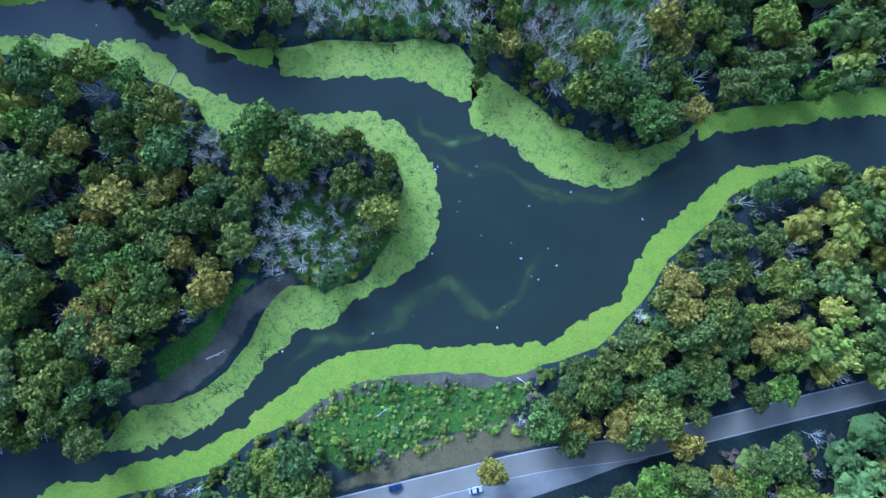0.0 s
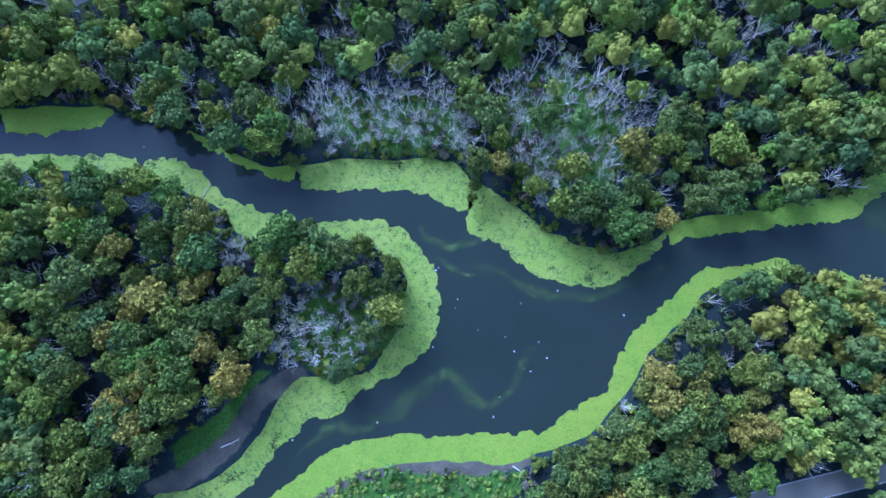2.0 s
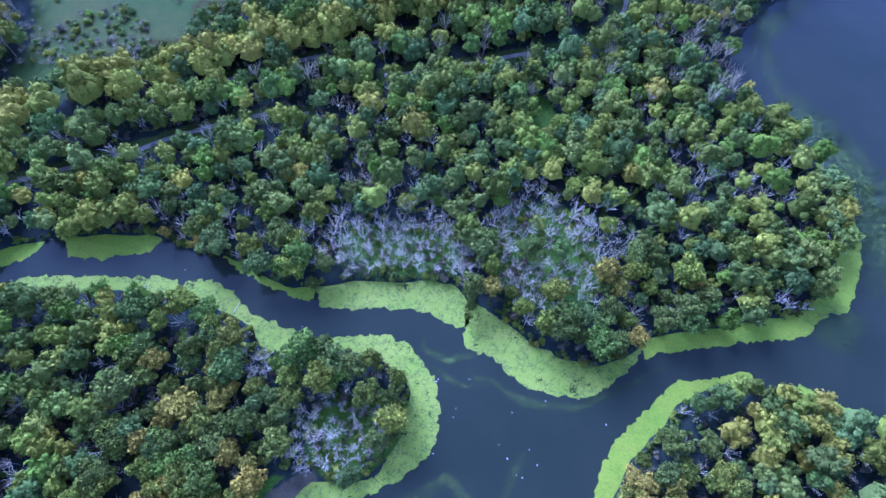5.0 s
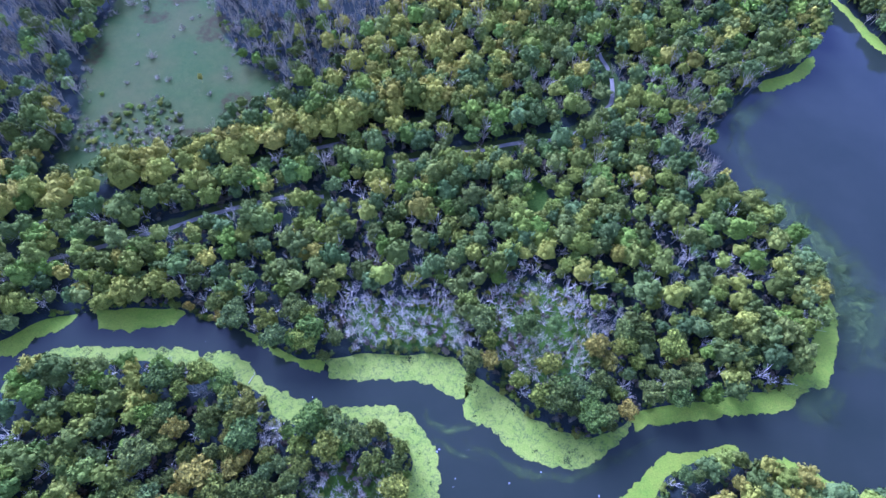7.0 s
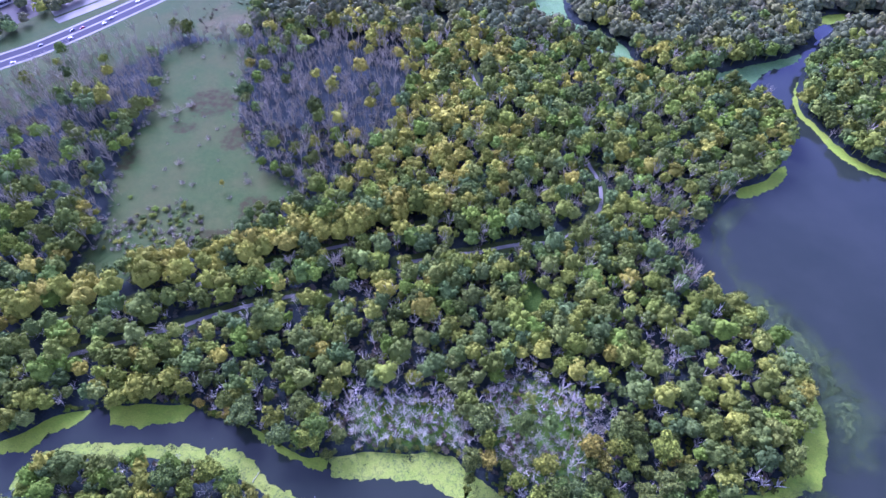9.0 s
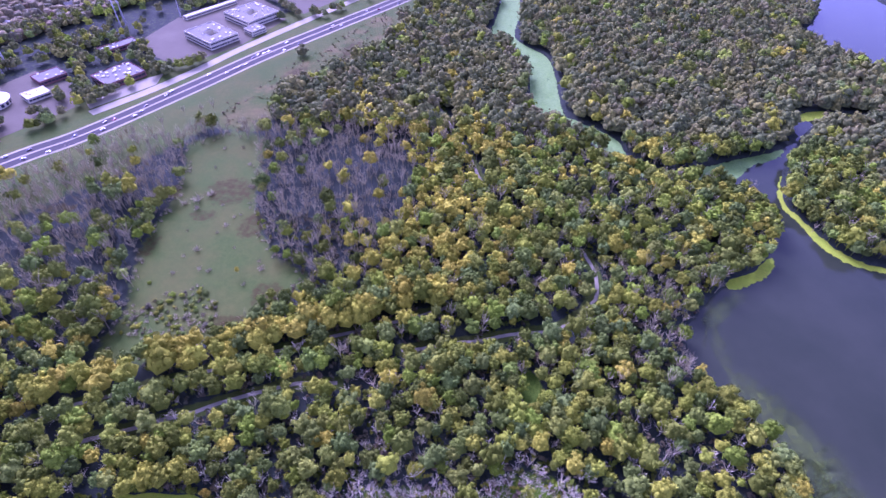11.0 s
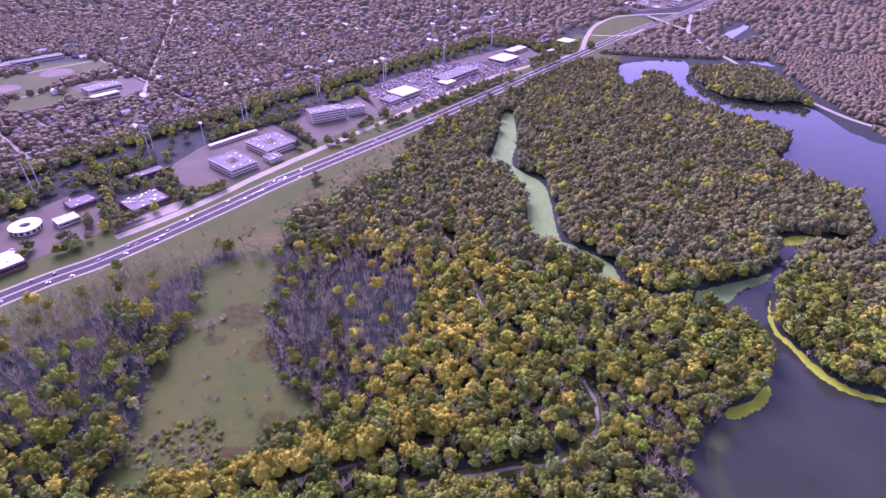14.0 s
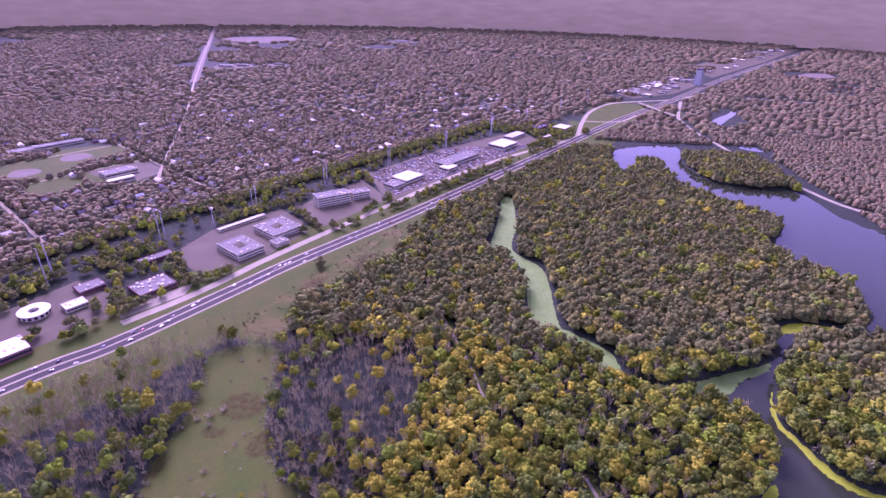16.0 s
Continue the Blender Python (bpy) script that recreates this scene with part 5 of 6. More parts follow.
flat_building("long_store", "long low store beyond the playing fields", 75, 830, 100, 20, 6, roof=ROOF_GREY)


def round_building():
    base = new("round_building")
    tagged(base, "round white building with a ring-shaped roof and a dark court", "building")
    base.matrix_basis = pose(*at(-190, 112), 0.95)
    n = 32
    ring = [(math.cos(2 * math.pi * i / n), math.sin(2 * math.pi * i / n)) for i in range(n)]

    def annulus(r0, r1, z0, z1):
        v = [(x * r, y * r, z) for r, z in ((r1, z0), (r1, z1), (r0, z1), (r0, z0)) for x, y in ring]
        f = [(k * n + i, k * n + (i + 1) % n, (k + 1) % 4 * n + (i + 1) % n, (k + 1) % 4 * n + i) for k in range(4) for i in range(n)]
        return v, f
    part("wall", mesh_of("wall", *annulus(6, 15.5, 0, 6), WALL_PALE), base)
    part("roof", mesh_of("roof", *annulus(5.6, 16.5, 6, 6.5), ROOF_WHITE), base)
    part("court", mesh_of("court", *annulus(0.1, 5.5, 0, 3), ROOF_DARK), base)
    for i in range(16):
        a = 2 * math.pi * i / 16
        v, f = [], []
        box(v, f, 15.3, 15.7, -1.6, 1.6, 1.2, 4.6)
        ob = part("window", mesh_of("window", v, f, GLASS_DARK), base)
        ob.matrix_basis = pose(0, 0, 0, 0, 0, math.degrees(a))


round_building()


def quonset():
    base = new("quonset_hut")
    tagged(base, "white barrel-roofed metal hut beside the frontage road", "building")
    base.matrix_basis = pose(*at(905, 92), 0.95, 0, 0, STRIP_TURN)
    v, n = [], 10
    for x in (-16, 16):
        v += [(x, -8 * math.cos(math.pi * i / n), 7 * math.sin(math.pi * i / n)) for i in range(n + 1)]
    f = [(i, i + 1, n + 2 + i, n + 1 + i) for i in range(n)]
    part("roof", mesh_of("roof", v, f, ROOF_WHITE), base)
    part("end_wall", mesh_of("end_wall", [(p[0] + 0.1, p[1], p[2]) for p in v[:n + 1]], [tuple(range(n + 1))], WALL_PALE), base)
    part("end_wall", mesh_of("end_wall", [(p[0] - 0.1, p[1], p[2]) for p in v[n + 1:]], [tuple(range(n + 1))], WALL_PALE), base)


quonset()


def paved(name, outline, mat, label, z=1.05):
    pts = [Vector((*at(s, n), 0)) for s, n in outline]
    k = len(pts)
    v = [(q.x, q.y, z) for q in pts] + [(q.x, q.y, z - 0.2) for q in pts]
    f = [tuple(t) for t in tessellate([pts])] + [(i, i + k, (i + 1) % k + k, (i + 1) % k) for i in range(k)]
    return tagged(new(name, mesh_of(name, v, f, mat)), label, "pavement", kind="structure")


LOTS = ([(-20, 52), (-24, 100), (-5, 152), (60, 180), (180, 175), (172, 110), (150, 70), (60, 48)], [(180, 68), (190, 165), (372, 188), (334, 80)],
        [(340, 72), (346, 110), (408, 211), (655, 217), (860, 190), (915, 165), (862, 84), (650, 76)], [(-252, 40), (-230, 140), (-130, 160), (-118, 100), (-140, 48)])
for outline, label in zip(LOTS, ("pale asphalt parking lot around offices", "pale asphalt parking lot by an office block", "asphalt sales lot full of cars", "pale asphalt lot around a round building")):
    paved("parking_lot", outline, LOT, label)
paved("concrete_drive", [(-132, 34), (-125, 62), (-40, 50), (-60, 32)], CONCRETE, "pale concrete drive beside the highway", 1.04)
paved("school_yard", [(55, 470), (40, 600), (150, 590), (150, 500)], LOT, "school yard of pale asphalt")
paved("shopping_lot", [(1600, 150), (1645, 235), (2040, 300), (2235, 110), (2060, 78), (1800, 80)], LOT, "far-off shopping centre lot")
paved("shopping_lot", [(2350, 95), (2500, 230), (2760, 285), (4000, 230), (4250, 60), (3200, 60)], LOT, "far-off shopping strip lot")



def field_disc(s, n, r):
    x, y = at(s, n)
    v = [(x + r * math.cos(a) * (1 + 0.1 * math.sin(3 * a)), y + r * math.sin(a), 1.05) for a in np.linspace(0, 2 * math.pi, 25)[:-1]]
    tagged(new("ball_field", mesh_of("ball_field", v, [tuple(range(24))], SAND)), "bare tan infield of a ball field", "ball field", kind="structure")


SAND = plain("tan_infield_sand", (0.17, 0.155, 0.10), 0.95, scale=0.05)
field_disc(65, 712, 30)
field_disc(-38, 670, 28)
ribbon("far_clearing", FAR_ROAD[3:], 15, 1.04, SAND, "pale cleared strip through distant woods", "clearing", 30)
ribbon("far_road", FAR_ROAD, 3.6, 1.1, ASPHALT, "pale straight road through the distant suburb", "road", 30)
ribbon("east_road", EAST_ROAD, 5.5, 1.12, CONCRETE, "pale road along the far lake shore", "road", 15)
ribbon("ramp_road", [(275, 1604), (320, 1606), (386, 1628), (450, 1720)], 4.0, 1.14, CONCRETE, "pale highway ramp", "road", 15)


def bridge():
    base = new("overpass")
    tagged(base, "concrete road overpass across the highway", "bridge")
    a, c = Vector((495, 1893, 0)), Vector((561, 1705, 0))
    d = (c - a).normalized()
    base.matrix_basis = pose(*((a + c) / 2)[:2], 0.9, 0, 0, math.degrees(math.atan2(d.y, d.x)))
    n = (c - a).length / 2
    boxes("deck", CONCRETE, base, (-n, n, -6, 6, 6.5, 7.6))
    for y in (-6.2, 5.9):
        boxes("barrier", CONCRETE, base, (-n, n, y, y + 0.3, 7.6, 8.6))
    for x in (-0.6 * n, 0, 0.6 * n):
        boxes("pier", CONCRETE, base, (x - 0.8, x + 0.8, -4.5, 4.5, -0.5, 6.5))


bridge()
for cx, cy, rx, ry, turn in ((731, 1750, 165, 15, 65), (1447, 2404, 220, 16, 61), (997, 2132, 60, 18, 20), (1132, 2111, 42, 16, 10), (666, 1378, 40, 18, -15)):
    ca, sa = math.cos(radians(turn)), math.sin(radians(turn))
    rim = [(rx * math.cos(t), ry * math.sin(t) * (1 + 0.3 * math.sin(3 * t + cx)) + 0.09 * rx * math.sin(2.4 * math.cos(t) + cy)) for t in np.linspace(0, 2 * math.pi, 33)[:-1]]
    v = [(cx + ca * x - sa * y, cy + sa * x + ca * y, 1.12) for x, y in rim]
    tagged(new("pond", mesh_of("pond", v, [tuple(range(32))], WATER)), "small bright pond among distant trees", "pond", kind="structure")


def lattice_pylon(h=46):
    base = new("power_pylon")
    tagged(base, "tall grey steel power-line pole with cross arms", "power pylon", "power pylons")
    v, f = [], []
    tube(v, f, (0, 0, -0.5), (0, 0, h), 1.1, 0.5, 8)
    part("pole", mesh_of("pole", [tuple(q) for q in v], f, METAL), base)
    for z in (h - 1, h - 7, h - 13):
        v, f = [], []
        tube(v, f, (-5, 0, z + 0.8), (0, 0, z), 0.25, 0.4, 4)
        tube(v, f, (0, 0, z), (5, 0, z + 0.8), 0.4, 0.25, 4)
        part("cross_arm", mesh_of("cross_arm", [tuple(q) for q in v], f, METAL), base)
    return base


first = None
for s, n, h in ((-157, 177, 50), (-147, 186, 50), (-12, 188, 47), (-2, 196, 47), (145, 202, 40), (156, 208, 40), (298, 208, 45), (310, 215, 45), (470, 215, 44), (482, 221, 44), (644, 205, 42), (656, 212, 42), (832, 211, 42), (844, 217, 42), (1010, 215, 42), (1200, 215, 42)):
    m = pose(*at(s, n), 0.95, 0, 0, STRIP_TURN + 90) @ Matrix.Scale(h / 46, 4)
    if first is None:
        first = lattice_pylon()
        src = first
        copy_thing(src, m)
        first.matrix_basis = pose(*at(1400, 225), 0.95, 0, 0, STRIP_TURN + 90)
    else:
        keep = first.matrix_basis.copy()
        first.matrix_basis = Matrix.Identity(4)
        copy_thing(first, m)
        first.matrix_basis = keep


def light_tower():
    base = new("floodlight_tower")
    tagged(base, "tall white pole with a wide head beside a parking lot", "light tower")
    base.matrix_basis = pose(*at(64, 180), 0.95)
    v, f = [], []
    tube(v, f, (0, 0, -0.5), (0, 0, 36), 0.8, 0.5, 8)
    part("pole", mesh_of("pole", [tuple(q) for q in v], f, METAL), base)
    boxes("head", ROOF_WHITE, base, (-2.6, 2.6, -1.2, 1.2, 34, 37))


light_tower()


def water_tank():
    base = new("storage_tank")
    tagged(base, "small white cylindrical storage tank among trees", "tank")
    base.matrix_basis = pose(-458, 1013, 0.95)
    v, f = [], []
    tube(v, f, (0, 0, 0), (0, 0, 12), 5, 5, 20)
    part("shell", mesh_of("shell", [tuple(q) for q in v], f, ROOF_WHITE), base)
    v, f = [], []
    tube(v, f, (0, 0, 12), (0, 0, 14), 5, 0.3, 20)
    part("cap", mesh_of("cap", [tuple(q) for q in v], f, ROOF_WHITE), base)


water_tank()

# ---- cars ----
CAR_PAINTS = [plain("car_paint_" + k, c, 0.3, 0.2, scale=2, spread=0.06, grain=5, relief=0.002) for k, c in
              (("white", (0.75, 0.75, 0.74)), ("silver", (0.5, 0.51, 0.53)), ("black", (0.02, 0.02, 0.022)), ("blue", (0.03, 0.055, 0.09)), ("red", (0.3, 0.03, 0.03)), ("grey", (0.18, 0.18, 0.19)))]
TYRE = plain("tyre_rubber", (0.02, 0.02, 0.02), 0.9)


def loft(sections):
    """A closed body through rectangular sections: x, half width, z low, z high."""
    v, f = [], []
    for x, w, z0, z1 in sections:
        v += [(x, -w, z0), (x, w, z0), (x, w * 0.94, z1), (x, -w * 0.94, z1)]
    for i in range(len(sections) - 1):
        k = 4 * i
        f += [(k + j, k + (j + 1) % 4, k + 4 + (j + 1) % 4, k + 4 + j) for j in range(4)]
    f += [(3, 2, 1, 0), tuple(4 * (len(sections) - 1) + j for j in range(4))]
    return v, f


def car(paint, label, name="car"):
    base = new(name)
    tagged(base, label, "car", "cars on the roads" if name == "car" else "cars in the sales lot")
    part("body", mesh_of("body", *loft([(-2.25, 0.75, 0.35, 0.75), (-2.1, 0.9, 0.25, 0.95), (-0.9, 0.92, 0.25, 1.0), (0.9, 0.92, 0.25, 0.95), (2.0, 0.88, 0.25, 0.8), (2.25, 0.7, 0.35, 0.65)]), paint), base)
    part("cabin_glass", mesh_of("cabin_glass", *loft([(-1.75, 0.78, 0.95, 1.0), (-1.2, 0.76, 0.95, 1.40), (0.3, 0.76, 0.94, 1.40), (1.1, 0.78, 0.9, 0.96)]), GLASS_DARK), base)
    part("roof", mesh_of("roof", *loft([(-1.15, 0.7, 1.38, 1.45), (0.25, 0.7, 1.38, 1.45)]), paint), base)
    for x in (-1.35, 1.4) if name == "car" else ():
        for y in (-0.9, 0.72):
            v, f = [], []
            tube(v, f, (x, y, 0.33), (x, y + 0.18, 0.33), 0.33, 0.33, 10)
            f += [tuple(range(9, -1, -1)), tuple(range(10, 20))]
            part("wheel", mesh_of("wheel", [tuple(q) for q in v], f, TYRE), base)
    return base


car_first = {}


def park(colour, x, y, turn, label, name="car"):
    m = pose(x, y, 1.13, 0, 0, turn)
    if (colour, name) not in car_first:
        ob = car(CAR_PAINTS[colour], label, name)
        ob.matrix_basis = m
        car_first[colour, name] = ob
        return ob
    src = car_first[colour, name]
    keep = src.matrix_basis.copy()
    src.matrix_basis = Matrix.Identity(4)
    ob = copy_thing(src, m)
    src.matrix_basis = keep
    return tagged(ob, label)


NAMES = ("white", "silver", "black", "blue", "red", "grey")
road_turn = math.degrees(math.atan2(12.6, 46))
park(3, -6.5, -69.0, road_turn, "small blue car pulled over on the road verge")
park(0, 20.0, -68.6, road_turn, "white car driving on the two-lane road")
lane = spline(HIGHWAY, 8, False)
tang = np.gradient(lane, axis=0)
tang /= np.linalg.norm(tang, axis=1)[:, None]
cg = random.Random(4)
for i in range(8, 210):
    if cg.random() < 0.42:
        off = cg.choice((-9.2, -5.8, -2.8, 3.0, 6.0, 9.4))
        nx, ny = tang[i][1], -tang[i][0]
        c = cg.choice((0, 0, 1, 1, 2, 3, 4, 5))
        park(c, lane[i][0] + nx * off, lane[i][1] + ny * off, math.degrees(math.atan2(tang[i][1], tang[i][0])) + (0 if off > 0 else 180), NAMES[c] + " car on the divided highway")
count, packed = 0, []
for n in (88, 97, 108, 170, 178, 190, 116, 160, 150, 140, 200, 127):
    for s in np.arange(360, 820, 3.6):
        blocked = any(abs(s - cs) < l / 2 + 3 and abs(n - cn) < d / 2 + 4 for cs, cn, l, d in ((436, 130, 52, 42), (390, 120, 32, 28), (598, 134, 118, 34), (540, 112, 34, 26), (766, 130, 62, 46)))
        inside = s > 350 + (n - 70) * 0.42 and s < 640 + (214 - n) * 1.6
        if not blocked and inside and cg.random() < 0.36 and count < 295:
            c = cg.choice((0, 0, 0, 1, 1, 2, 3, 4, 5))
            park(c, *at(s, n + cg.uniform(-1, 1)), STRIP_TURN + 90, NAMES[c] + " car parked in a sales lot", "parked_car")
            count += 1
        elif not blocked and inside and cg.random() < 0.62:
            packed.append((*at(s, n + cg.uniform(-1, 1)), 1.07, radians(STRIP_TURN + 90), 1.0, 1.0))
FLEET, fn, fl, fb = material("fleet_paint", 0.3, 0.2)
fl.new(attribute(fn, "tint").outputs["Color"], fb.inputs["Base Color"])
shells = [join(*[(np.array(v), np.array(f)) for v, f in (loft([(-2.25, 0.75, 0.35, 0.75), (-2.0, 0.9, 0.25, 0.95), (1.9, 0.9, 0.25, 0.85), (2.25, 0.7, 0.35, 0.65)]), loft([(-1.75, 0.78, 0.9, 1.0), (-1.1, 0.74, 0.9, 1.42), (0.3, 0.74, 0.9, 1.42), (1.1, 0.78, 0.85, 0.96)]))])]
PAINTS = np.array([(0.72, 0.72, 0.6), (0.45, 0.46, 0.4), (0.05, 0.05, 0.05), (0.06, 0.09, 0.2), (0.25, 0.04, 0.03), (0.2, 0.2, 0.18), (0.7, 0.7, 0.58)])
stuff("packed_cars", shells, packed, FLEET, "rows of parked cars packed in a sales lot", "cars", PAINTS[rng.integers(len(PAINTS), size=len(packed))])

for line in STREETS:
    ribbon("street", line, 2.8, 1.07, ASPHALT, "pale suburban street among trees", "road", 25)

# ---- houses of the suburb ----


def house(w, d, h, roof, wall):
    base = new("house")
    tagged(base, "small suburban house with a pitched roof among trees", "house", "suburb houses")
    boxes("wall", wall, base, (-w / 2, w / 2, -d / 2, d / 2, 0, h))
    e, r = 0.7, h + d * 0.32
    v = [(-w / 2 - e, -d / 2 - e, h - 0.2), (w / 2 + e, -d / 2 - e, h - 0.2), (w / 2 + e, d / 2 + e, h - 0.2), (-w / 2 - e, d / 2 + e, h - 0.2), (-w / 2 - e, 0, r), (w / 2 + e, 0, r)]
    part("roof", mesh_of("roof", v, [(0, 1, 5, 4), (2, 3, 4, 5), (0, 4, 3), (1, 2, 5), (0, 3, 2, 1)], roof), base)
    return base


models = [house(14, 9, 4, ROOF_PALE, WALL_PALE), house(16, 10, 4, ROOF_DARK, WALL_BRICK), house(12, 9, 6, ROOF_GREY, WALL_PALE), house(18, 11, 4, ROOF_WHITE, WALL_PALE), house(13, 9, 6, ROOF_BLUE, WALL_PALE)]
for i, (x, y) in enumerate(HOUSES):
    m = pose(x, y, 0.95, 0, 0, STRIP_TURN + hg.choice((0, 90)) + hg.uniform(-8, 8))
    if i < len(models):
        models[i].matrix_basis = m
    else:
        src = models[hg.choice((0, 0, 1, 1, 1, 2, 2, 2, 3, 4))]
        keep = src.matrix_basis.copy()
        src.matrix_basis = Matrix.Identity(4)
        copy_thing(src, m)
        src.matrix_basis = keep

def office_tower():
    base = new("office_tower")
    tagged(base, "tall pale blue tapering tower with a dark cap", "tower")
    base.matrix_basis = pose(*at(2090, 82), 0.95, 0, 0, STRIP_TURN)
    part("shaft", mesh_of("shaft", *loft_up([(0, 18, 14), (60, 12, 10)]), ROOF_BLUE), base)
    part("cap", mesh_of("cap", *loft_up([(60, 13, 11), (66, 13, 11)]), ROOF_DARK), base)
    for k in range(9):
        w = 18 - 6 * (k + 0.5) / 9.6
        boxes("window_band", GLASS_DARK, base, (-w + 1, w - 1, -14 + 4 * (k + 0.7) / 9.6 - 0.3, -13.0 + 4 * (k + 0.7) / 9.6, 4 + 6 * k, 6.4 + 6 * k))


def loft_up(levels):
    """A closed shaft through rectangles: z, half width, half depth."""
    v = [(x * w, y * d, z) for z, w, d in levels for x, y in ((-1, -1), (1, -1), (1, 1), (-1, 1))]
    f = [(4 * k + j, 4 * k + (j + 1) % 4, 4 * k + 4 + (j + 1) % 4, 4 * k + 4 + j) for k in range(len(levels) - 1) for j in range(4)]
    return v, f + [(3, 2, 1, 0), tuple(4 * (len(levels) - 1) + j for j in range(4))]


office_tower()


def pale_clearing(cx, cy, rx, ry, turn, mat, label):
    ca, sa = math.cos(radians(turn)), math.sin(radians(turn))
    rim = [(rx * math.cos(t) * (1 + 0.12 * math.sin(4 * t + cx)), ry * math.sin(t) * (1 + 0.15 * math.sin(3 * t + cy))) for t in np.linspace(0, 2 * math.pi, 29)[:-1]]
    v = [(cx + ca * x - sa * y, cy + sa * x + ca * y, 1.06) for x, y in rim]
    tagged(new("clearing", mesh_of("clearing", v, [tuple(range(28))], mat)), label, "clearing", kind="structure")


pale_clearing(-1150, 2340, 95, 70, 60, LOT, "pale paved yard among distant trees")
pale_clearing(-985, 2440, 45, 40, 0, LOT, "small pale yard among distant trees")
pale_clearing(-1480, 3480, 260, 190, 20, SAND, "pale bare field in the distance")
pale_clearing(-616, 3650, 100, 70, 0, LOT, "pale paved yard in the distance")
pale_clearing(1540, 2820, 120, 60, 35, SAND, "pale bare field beyond the woods")
for x, y, l, d in ((-1180, 2330, 60, 22), (-1120, 2370, 50, 18), (-985, 2450, 44, 16), (-616, 3660, 90, 24), (-640, 3690, 70, 20)):
    sx, sy = x - STRIP.x, y - STRIP.y
    flat_building("far_store", "far-off pale flat-roofed building among trees", (sx * 0.567 + 0.8715 * sy) / 1.0736, (0.587 * sy - 0.850 * sx) / 1.0736, l, d, 7, turn=-57, roof=ROOF_PALE)

# far-off stores of the shopping strips
for k in range(72):
    s = hg.uniform(1660, 2180) if k < 38 else hg.uniform(2400, 4100)
    n = hg.uniform(110, 230) if k < 38 else hg.uniform(90, 220)
    flat_building("far_store", "far-off pale flat-roofed store", s, n, hg.uniform(16, 56), hg.uniform(12, 28), hg.uniform(5, 9), roof=hg.choice((ROOF_WHITE, ROOF_GREY, ROOF_PALE)))

# the hazy distance: a self-glowing backdrop wall, haze painted in, brighter higher up
HAZE, hn, hl, hb = material("hazy_distance_glow", 1.0)
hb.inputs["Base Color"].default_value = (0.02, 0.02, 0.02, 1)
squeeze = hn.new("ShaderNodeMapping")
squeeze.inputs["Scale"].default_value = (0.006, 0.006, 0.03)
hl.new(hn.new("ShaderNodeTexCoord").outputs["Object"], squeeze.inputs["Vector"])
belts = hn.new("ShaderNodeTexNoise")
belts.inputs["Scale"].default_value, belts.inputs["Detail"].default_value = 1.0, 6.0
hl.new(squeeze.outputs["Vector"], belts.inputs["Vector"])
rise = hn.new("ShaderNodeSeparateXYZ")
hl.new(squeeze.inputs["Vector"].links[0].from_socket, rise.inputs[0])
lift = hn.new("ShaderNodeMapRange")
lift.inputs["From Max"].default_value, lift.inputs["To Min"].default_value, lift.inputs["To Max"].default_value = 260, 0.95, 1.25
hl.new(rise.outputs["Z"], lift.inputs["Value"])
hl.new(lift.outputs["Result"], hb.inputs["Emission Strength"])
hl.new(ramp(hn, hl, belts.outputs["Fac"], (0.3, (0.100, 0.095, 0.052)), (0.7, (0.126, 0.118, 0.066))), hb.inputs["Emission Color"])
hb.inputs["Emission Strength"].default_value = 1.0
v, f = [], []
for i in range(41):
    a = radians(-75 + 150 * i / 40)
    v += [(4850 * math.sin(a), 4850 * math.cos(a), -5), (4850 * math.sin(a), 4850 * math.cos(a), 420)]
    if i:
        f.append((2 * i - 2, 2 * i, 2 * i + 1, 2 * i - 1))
tagged(new("backdrop", mesh_of("backdrop", v, f, HAZE)), "glowing backdrop painted as hazy grey-mauve distance at the horizon", "distance", kind="structure")

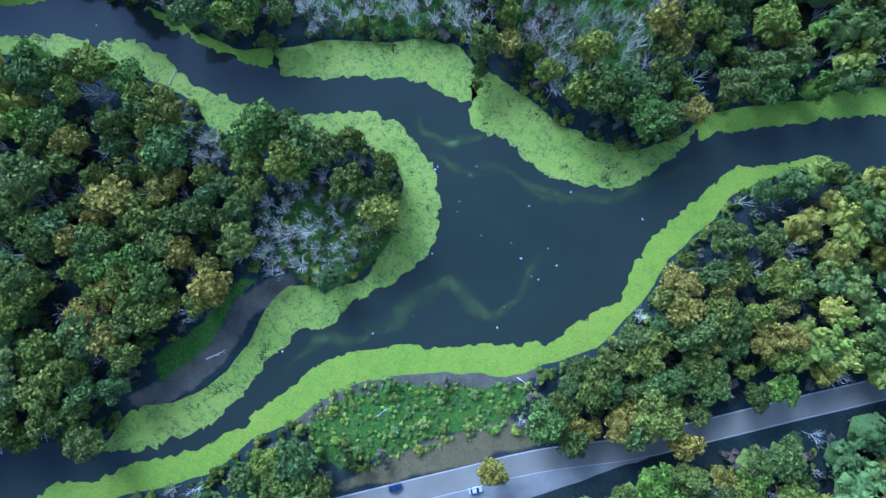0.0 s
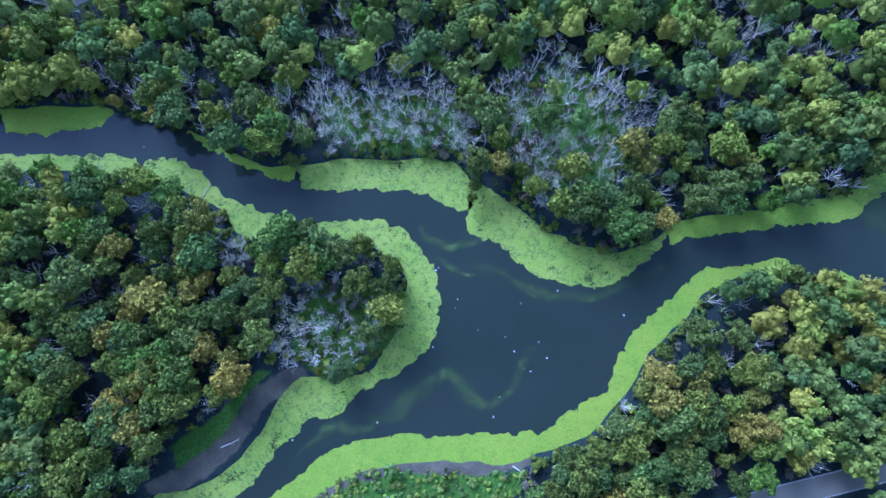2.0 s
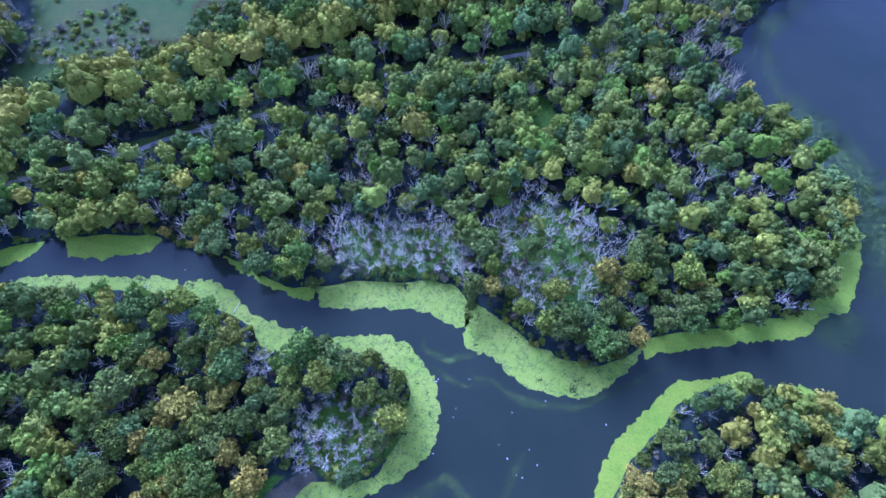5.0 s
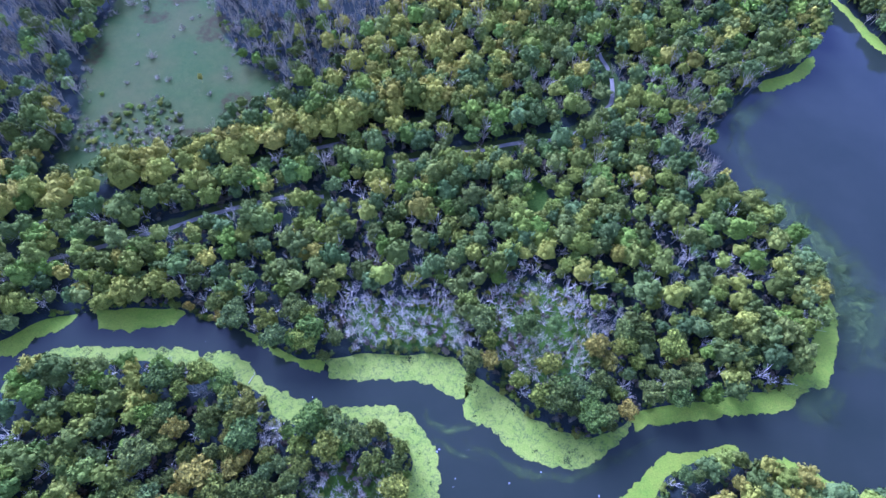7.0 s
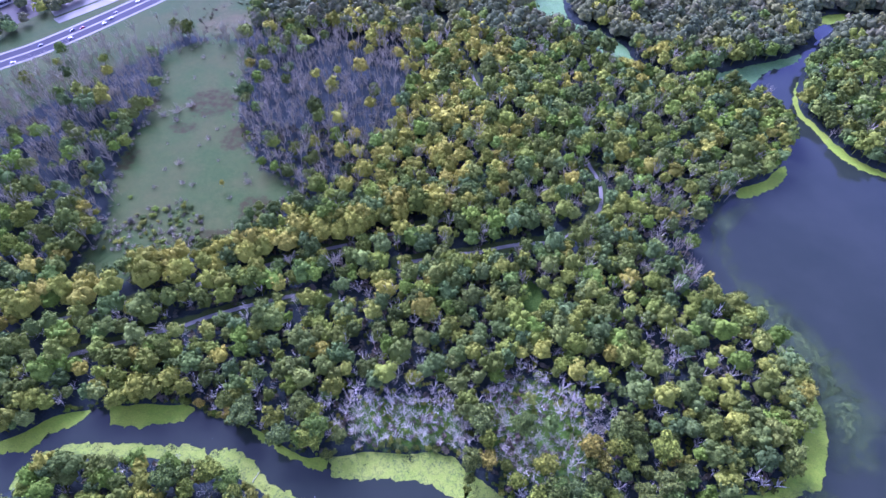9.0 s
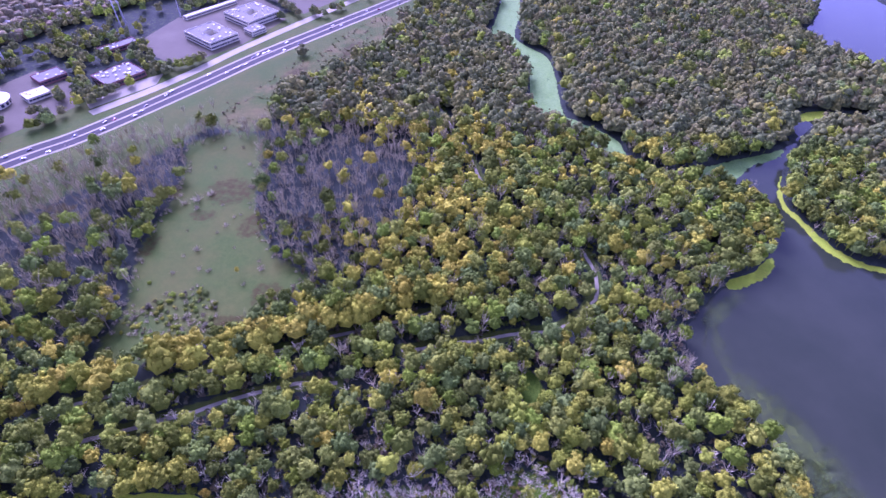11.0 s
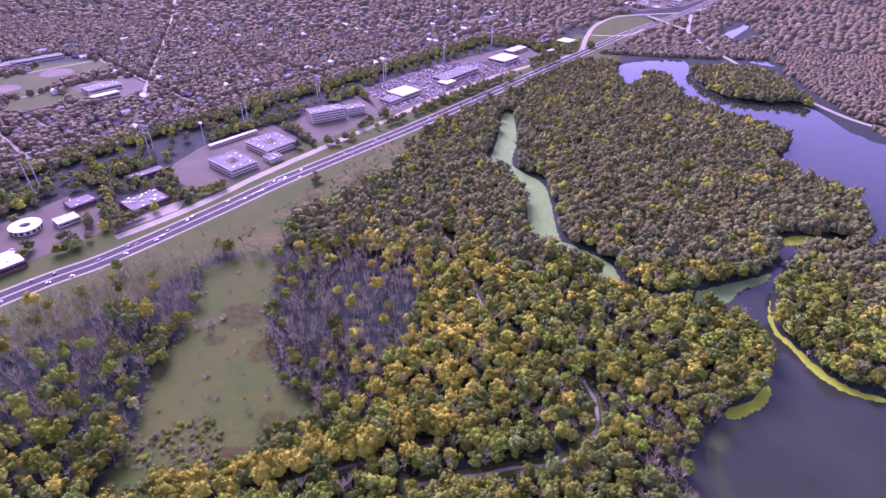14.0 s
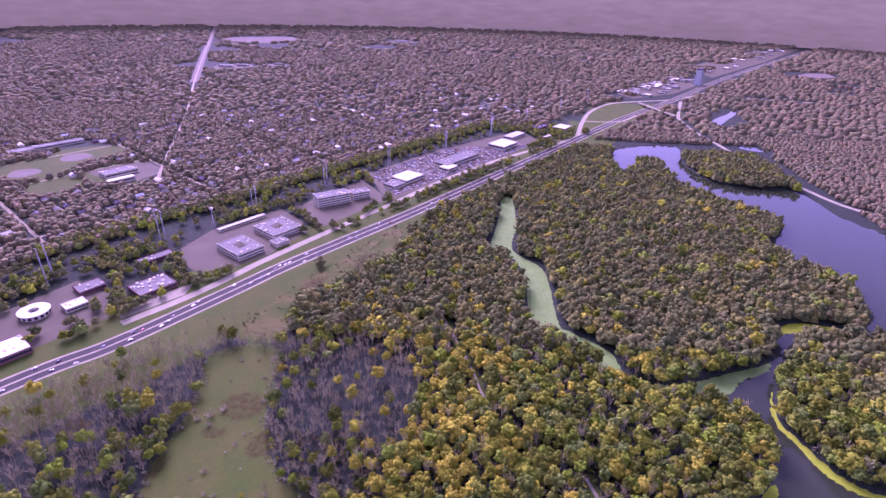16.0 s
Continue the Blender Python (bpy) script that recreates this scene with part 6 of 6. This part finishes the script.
# trees between the lots and along the power lines
tr = scatter(-620, 260, 330, 1520, 8.5)
back = Matrix(((AHEAD.x, ACROSS.x), (AHEAD.y, ACROSS.y))).inverted()
loc = np.array([back @ (Vector(q) - STRIP) for q in tr])
ok = (loc[:, 0] > -300) & (loc[:, 0] < 1060) & (loc[:, 1] > 38) & (loc[:, 1] < 290)
for o in LOTS:
    ok &= signed(loc[:, 0], loc[:, 1], np.array(o, float)) < -4
for s, n, l, d in ((-78, 74, 46, 36), (-40, 146, 46, 16), (-128, 128, 30, 24), (256, 138, 70, 40), (306, 124, 34, 26), (860, 158, 68, 26), (1022, 112, 46, 36), (985, 158, 60, 24), (905, 92, 40, 22)):
    ok &= (np.abs(loc[:, 0] - s) > l / 2 + 5) | (np.abs(loc[:, 1] - n) > d / 2 + 5)
ok &= edge_distance(tr[:, 0], tr[:, 1], np.array([(-407, 463), (-368, 518), (-336, 574), (-316, 616), (-292, 660), (-235, 759), (-164, 880), (-74, 1037), (44, 1199)] + RAMP, float), False)[0] > 12
patch = np.array([noise.noise(Vector((x * 0.012, y * 0.012, 8))) for x, y in tr])
share = np.where(loc[:, 1] > 250, 0.9, np.where(loc[:, 1] > 205, 0.15, np.clip(0.55 + patch, 0, 0.95)))
tr = tr[ok & (rng.uniform(size=len(tr)) < share)]
# clumps beside the offices and lots: metres along the strip and across it
CLUMPS = [(-80, 133), (-66, 128), (-100, 118), (-24, 112), (-18, 124), (-118, 96), (-112, 84), (-116, 45), (-104, 48), (-40, 52), (-30, 56), (-8, 44), (4, 42), (-176, 60), (-168, 62), (-195, 138), (-212, 140), (-213, 56), (-206, 66), (-174, 36), (-166, 38), (-184, 36), (276, 66), (262, 62), (290, 72), (225, 46), (212, 50), (190, 50), (186, 62), (146, 74), (176, 96), (182, 112), (186, 130), (-140, 70), (-136, 82), (326, 74), (336, 84), (930, 118), (946, 150), (960, 100)]
tr = np.concatenate([tr] + [np.array([at(s + rng.uniform(-4, 4), n + rng.uniform(-4, 4)) for s, n in CLUMPS]) for _ in range(2)])
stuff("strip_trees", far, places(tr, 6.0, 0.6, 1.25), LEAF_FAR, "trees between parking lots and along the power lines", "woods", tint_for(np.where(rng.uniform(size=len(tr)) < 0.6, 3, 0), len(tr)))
